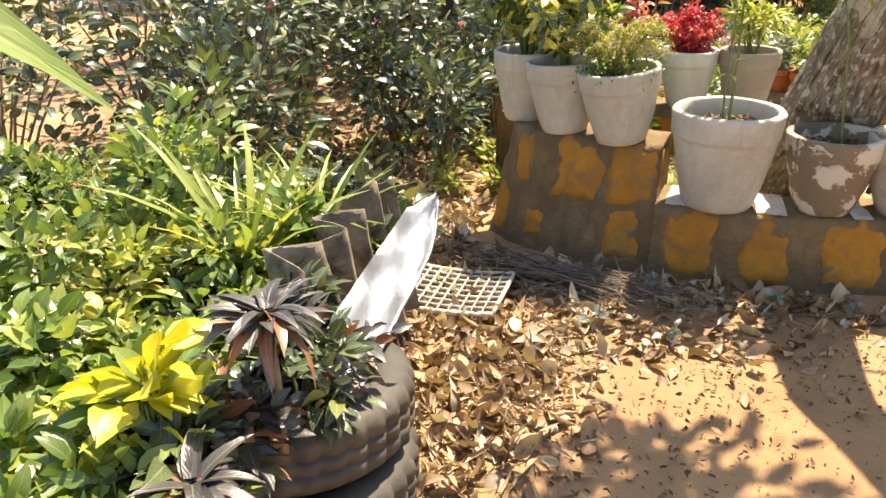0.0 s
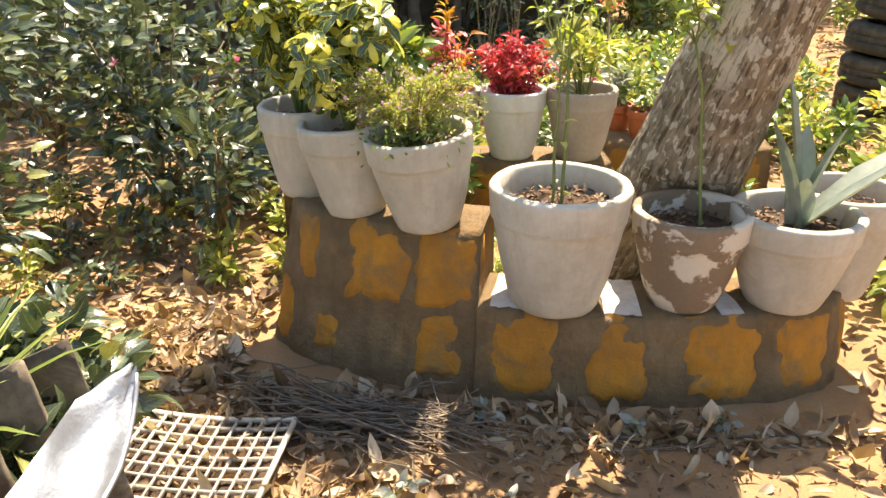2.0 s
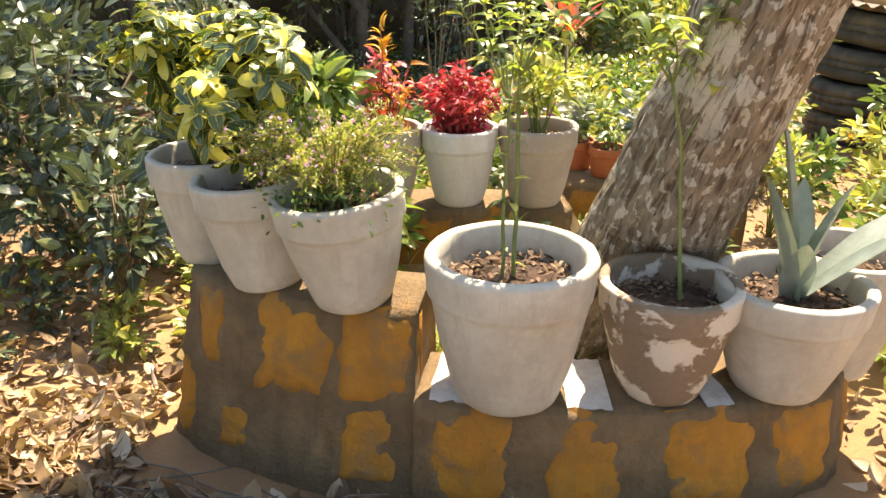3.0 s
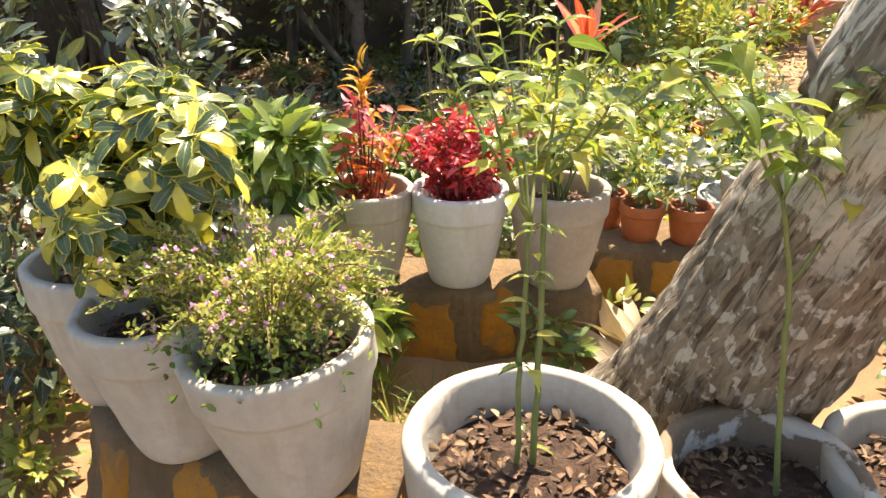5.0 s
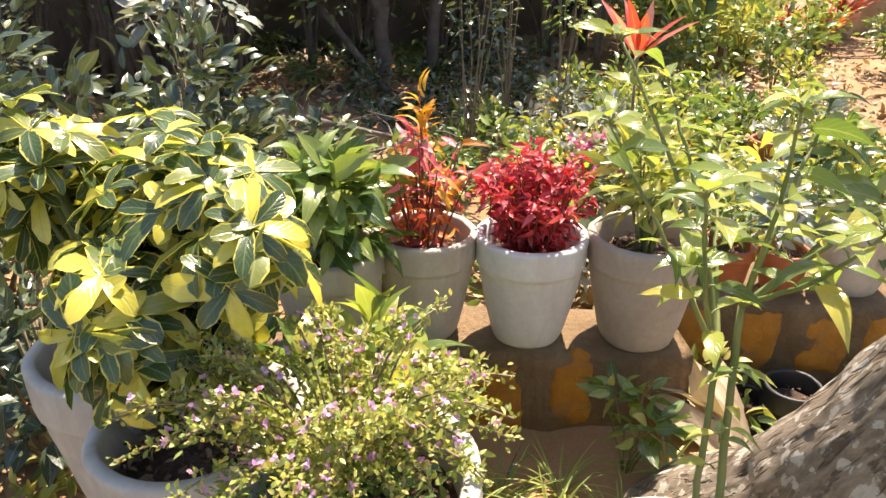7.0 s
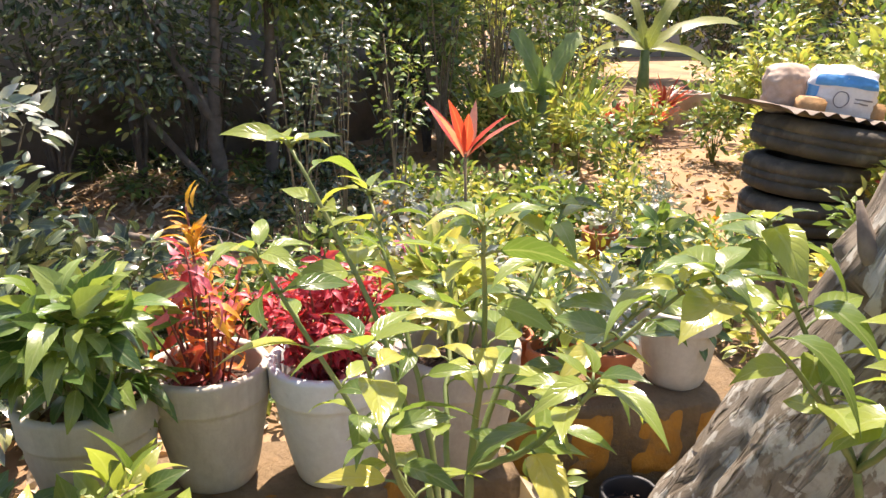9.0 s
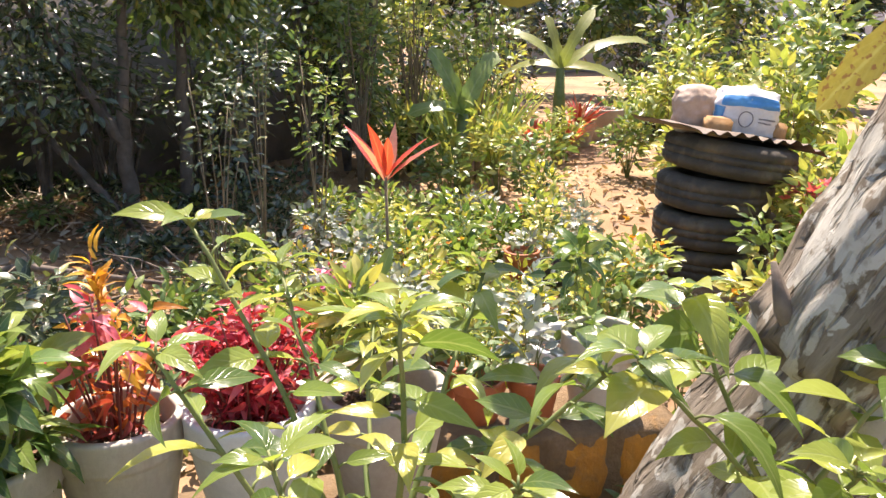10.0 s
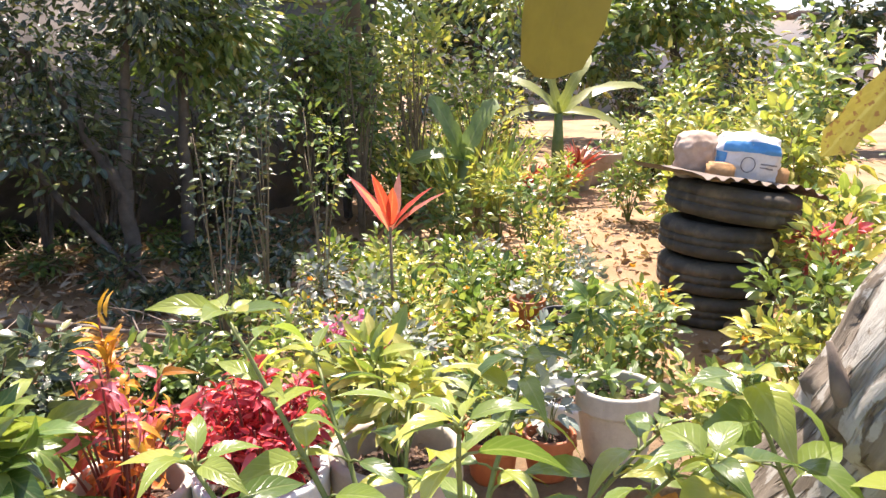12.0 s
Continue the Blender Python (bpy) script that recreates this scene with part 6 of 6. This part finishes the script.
banana("banana_plant", "young banana plant with pale arching leaves", 3.45, 10.6, 0, [((-0.6, -0.1, 0.9), 1.1, 0.19, 0.75), ((0.75, -0.2, 0.7), 1.2, 0.19, 0.6), ((-0.2, 0.1, 1.2), 0.7, 0.13, 0.3), ((0.9, -0.3, 0.25), 0.9, 0.18, 0.7), ((-0.8, 0.2, 0.4), 0.8, 0.18, 0.8), ((0.25, -0.4, 1.0), 0.8, 0.16, 0.7)], 800, "banana", 1.05)
banana("banana_plant", "broad-leaved dark green plant beside the path", 1.85, 8.6, 0, [((-0.35, -0.1, 1), 0.7, 0.2, 0.3), ((0.1, -0.3, 0.6), 0.6, 0.2, 0.8), ((-0.5, -0.3, 0.4), 0.5, 0.2, 0.7)], 810, "leaf_pepper", 0.75)
banana("banana_plant", "banana plant with a yellowing torn leaf", 3.30, 4.55, 0, [((-0.62, -0.02, -0.66), 1.0, 0.19, 0.12), ((0.5, -0.3, 1), 1.2, 0.35, 0.4), ((0.5, 0.6, 1), 1.2, 0.35, 0.4), ((-0.2, 0.5, 1.2), 1.0, 0.3, 0.3)], 820, ["banana_old", "banana", "banana", "banana"], 1.92, (-0.25, -1.0, 0.25))
for i, (x, y, h, m) in enumerate([(2.65, 4.55, 0.5, "leaf_lime"), (2.95, 5.0, 0.7, "leaf"), (3.4, 5.4, 0.8, "leaf_lime"), (3.75, 6.3, 0.9, "leaf"), (2.35, 3.75, 0.55, "leaf_lime"), (2.0, 3.2, 0.45, "leaf"), (2.7, 3.9, 0.6, "leaf_lime"), (4.3, 7.2, 1.1, "leaf"), (4.1, 8.2, 1.2, "leaf_lime"), (3.6, 7.6, 0.8, "leaf_lime"), (4.9, 6.4, 1.2, "leaf"), (1.9, 2.6, 0.4, "leaf_lime"), (2.3, 2.9, 0.5, "leaf"), (5.2, 8.6, 1.4, "leaf_lime"), (2.2, 7.6, 0.8, "leaf"), (2.1, 8.2, 0.9, "leaf_lime"), (1.6, 8.0, 0.8, "leaf"), (1.3, 9.3, 0.9, "leaf_lime"), (2.5, 9.6, 1.0, "leaf"), (1.8, 10.2, 1.1, "leaf_lime"), (1.0, 9.9, 1.3, "leaf"), (0.6, 10.6, 1.6, "leaf_dark"), (1.5, 11.2, 1.5, "leaf"), (2.5, 10.4, 1.0, "leaf"), (3.3, 10.0, 0.7, "leaf_lime"), (2.2, 11.4, 1.2, "leaf_lime"), (3.7, 9.0, 0.8, "leaf"), (4.6, 9.6, 1.0, "leaf_lime"), (5.4, 10.6, 1.3, "leaf")]):
    bush("garden_shrub", "leafy green shrub beside the path", "shrub", x, y, 0, 0.38, h, 330, 0.09, 0.04, M[m], 830 + i, low=0.08, count=16, split=True, group="garden shrubs", flowers=(M["petal_orange"], 10, 0.03) if i in (0, 4) else None)
bush("red_croton", "croton with pink and red leaves beside the path", "foliage plant", 3.45, 5.55, 0.2, 0.2, 0.55, 120, 0.10, 0.04, M["leaf_rose"], 870, LANCE)
pot("white concrete pot beside the tyre stack", 3.45, 5.55, 0, 0.16, 0.11, 0.3, M["white_pot"], 60)
for i, (x, y, m, rr, h) in enumerate([(3.95, 11.2, "tan_pot", 0.2, 0.32), (4.45, 11.6, "tan_pot", 0.26, 0.45), (4.95, 12.0, "white_pot", 0.25, 0.4), (3.15, 11.9, "black_pot", 0.18, 0.4), (5.5, 12.3, "black_pot", 0.22, 0.3)]):
    pot("weathered pot in a far row along the path", x, y, 0, rr, rr * 0.7, h, M[m], 70 + i, n=36, group="far pots")
for i, (x, y) in enumerate([(3.95, 11.2), (3.2, 10.9), (3.6, 10.6)]):
    rosette("flame_bromeliad", "orange-red spiky leaved plant", "foliage plant", x, y, 0.27 if i == 0 else 0.1, 30, 0.5, 0.05, M["leaf_flame"], 880 + i, (0.7, 2.4), curl=0.3)
for i, (x, y, h, s) in enumerate([(4.9, 11.9, 0.7, 0.6), (5.6, 12.2, 0.8, 0.7), (6.2, 11.4, 1.2, 0.8), (6.8, 10.2, 1.5, 0.9), (2.4, 12.5, 1.3, 0.7), (3.3, 13.0, 1.4, 0.8), (6.4, 14.5, 1.2, 0.9), (7.6, 12.6, 1.8, 1.0), (0.4, 13.0, 1.2, 0.9), (-0.7, 12.0, 1.3, 0.9)]):
    bush("far_shrub", "sunlit yellow-green shrub at the far end", "shrub", x, y, 0, s, h, 420, 0.13, 0.05, M["leaf_lime"] if i % 3 else M["leaf"], 900 + i, low=0.05, count=18, group="far shrubs")
for i, (x, y, w) in enumerate([(-4, 15, 3), (0, 17, 3), (4.2, 19, 3), (8.6, 18, 3), (12.5, 15, 3.2), (-7.5, 11, 3), (10.5, 9, 2.6), (8.4, 5.2, 2.4), (7.6, 1.5, 2.4)]):
    tree("far_tree", "broad green tree closing the far side of the garden", x, y, [([(0, 0, 0), (0.1, 0, 1.4), (0, 0.1, 3.0)], 0.16, 0.08)],
         [((0, 0, 3.3), (w, 1.8, 1.8)), ((w * 0.5, 0.4, 1.8), (w * 0.6, 1.3, 1.3)), ((-w * 0.5, 0.2, 1.7), (w * 0.6, 1.3, 1.3))], 3400, 0.30, M["leaf"] if i % 2 else M["leaf_dark"], 950 + i, M["grey_bark"])
# tree added out of view, so that its bough throws dappled shade on the path
tree("shade_tree", "unseen slim tree whose added bough casts leaf shade on the path", 2.35, 2.55, [([(0, 0, 0), (-0.05, 0, 1.5), (-0.3, -0.1, 2.6), (-0.9, -0.35, 3.15), (-1.6, -0.5, 3.3)], 0.06, 0.02)],
     [((-1.5, -0.45, 3.2), (0.5, 0.4, 0.25)), ((-1.0, -0.75, 3.1), (0.35, 0.3, 0.2))], 330, 0.12, M["leaf"], 1200, M["grey_bark"])
for i, (x, y, m) in enumerate([(1.9, 9.0, "leaf_lime"), (2.3, 9.3, "leaf_lime"), (1.5, 9.6, "leaf"), (2.0, 10.0, "leaf_lime")]):
    rosette("strap_plant", "clump of upright yellow-green strap leaves", "foliage plant", x, y, 0, 30, 1.1, 0.07, M[m], 1210 + i, (1.5, 4.0), curl=0.25)
for i, (x, y, h, m) in enumerate([(4.15, 7.0, 1.5, "leaf_lime"), (4.7, 7.7, 1.9, "leaf"), (4.1, 8.9, 1.6, "leaf_lime"), (5.5, 8.9, 2.2, "leaf_lime"), (4.9, 10.4, 2.0, "leaf"), (3.95, 6.2, 1.0, "leaf_lime"), (6.2, 9.6, 2.4, "leaf")]):
    bush("broadleaf_shrub", "sunlit shrub with broad yellow-green leaves", "shrub", x, y, 0, 0.55, h, 420, 0.14, 0.06, M[m], 1250 + i, low=0.1, count=16, split=True, group="broadleaf shrubs", stem=M["stem_brown"], stem_r=0.014, curl=0.6)
fh = np.random.default_rng(23)
for i in range(14):
    x, y = -2.5 + i * 0.95 + fh.uniform(-0.3, 0.3), 13.6 + fh.uniform(0, 2.6) + 0.12 * i
    if 5.2 < x < 6.6:
        continue
    bush("far_hedge", "tall leafy hedge closing the far side", "hedge", x, y, 0, 1.0, fh.uniform(1.7, 2.6), 620, 0.15, 0.065, M[("leaf", "leaf_dark", "leaf_lime")[i % 3]], 1300 + i, low=0.0, count=20, group="far hedges", stem=M["stem_brown"], stem_r=0.02)
hs = thing("house", "pale rendered house beyond the garden trees", "house", 13, 30, 0)
part("wall", box(0, 0, 1.6, 16, 6, 3.2, 0.03), M["house"], hs)
part("roof", box(0, 0, 3.35, 17, 7, 0.3, 0.05), M["rusty"], hs)
for i in range(4):
    w = part("window", box(-5.5 + 3.6 * i, -3.02, 1.7, 1.2, 0.08, 1.3, 0.02), M["black_pot"], hs)
    part("sill", box(-5.5 + 3.6 * i, -3.1, 1.0, 1.4, 0.16, 0.08, 0.01), M["house"], w)
# an olive leaf hanging near the path's end
hang = thing("hanging_leaf", "olive-brown leaf tip hanging from a bough overhead", "leaf", 0.665, 2.30, 1.85)
part("blade", leaves([(0, 0, 0)], [(-0.12, 0.02, -1)], 0.29, 0.105, ((0, 0.2, 0.5, 0.8, 0.95, 1), (0.45, 0.5, 0.5, 0.47, 0.36, 0.1)), 0.1, 0.3, np.array([(0.2, -1.0, 0.1)]), 3, 0.05), M["leaf_olive"], hang)
part("stalk", tube([(0, 0, 0), (0.05, 0.0, 0.15), (0.3, 0.05, 0.3), (0.78, 0.12, 0.35)], [0.003, 0.004, 0.006, 0.01], 6), M["stem_green"], hang)

for i, (x, y, h, m) in enumerate([(-0.1, 5.75, 1.7, "leaf_dark"), (0.45, 6.2, 1.9, "leaf"), (0.1, 6.5, 2.1, "leaf_dark")]):
    bush("tall_shrub", "thin open shrub with glossy leaves before the wall", "shrub", x, y, 0, 0.42, h, 260, 0.06, 0.026, M[m], 1400 + i, low=0.25, count=7, group="tall shrubs", stem=M["stem_brown"], stem_r=0.006)
for i, (x, y, h) in enumerate([(0.9, 8.9, 2.2), (1.5, 9.3, 2.4), (2.1, 9.1, 2.1), (0.4, 9.4, 2.5)]):
    bush("tall_shrub", "sunlit leafy shrub rising above the garden beds", "shrub", x, y, 0, 0.5, h, 420, 0.10, 0.045, M["leaf_lime"] if i % 2 else M["leaf"], 1410 + i, low=0.4, count=16, group="tall shrubs", stem=M["stem_brown"], stem_r=0.01)
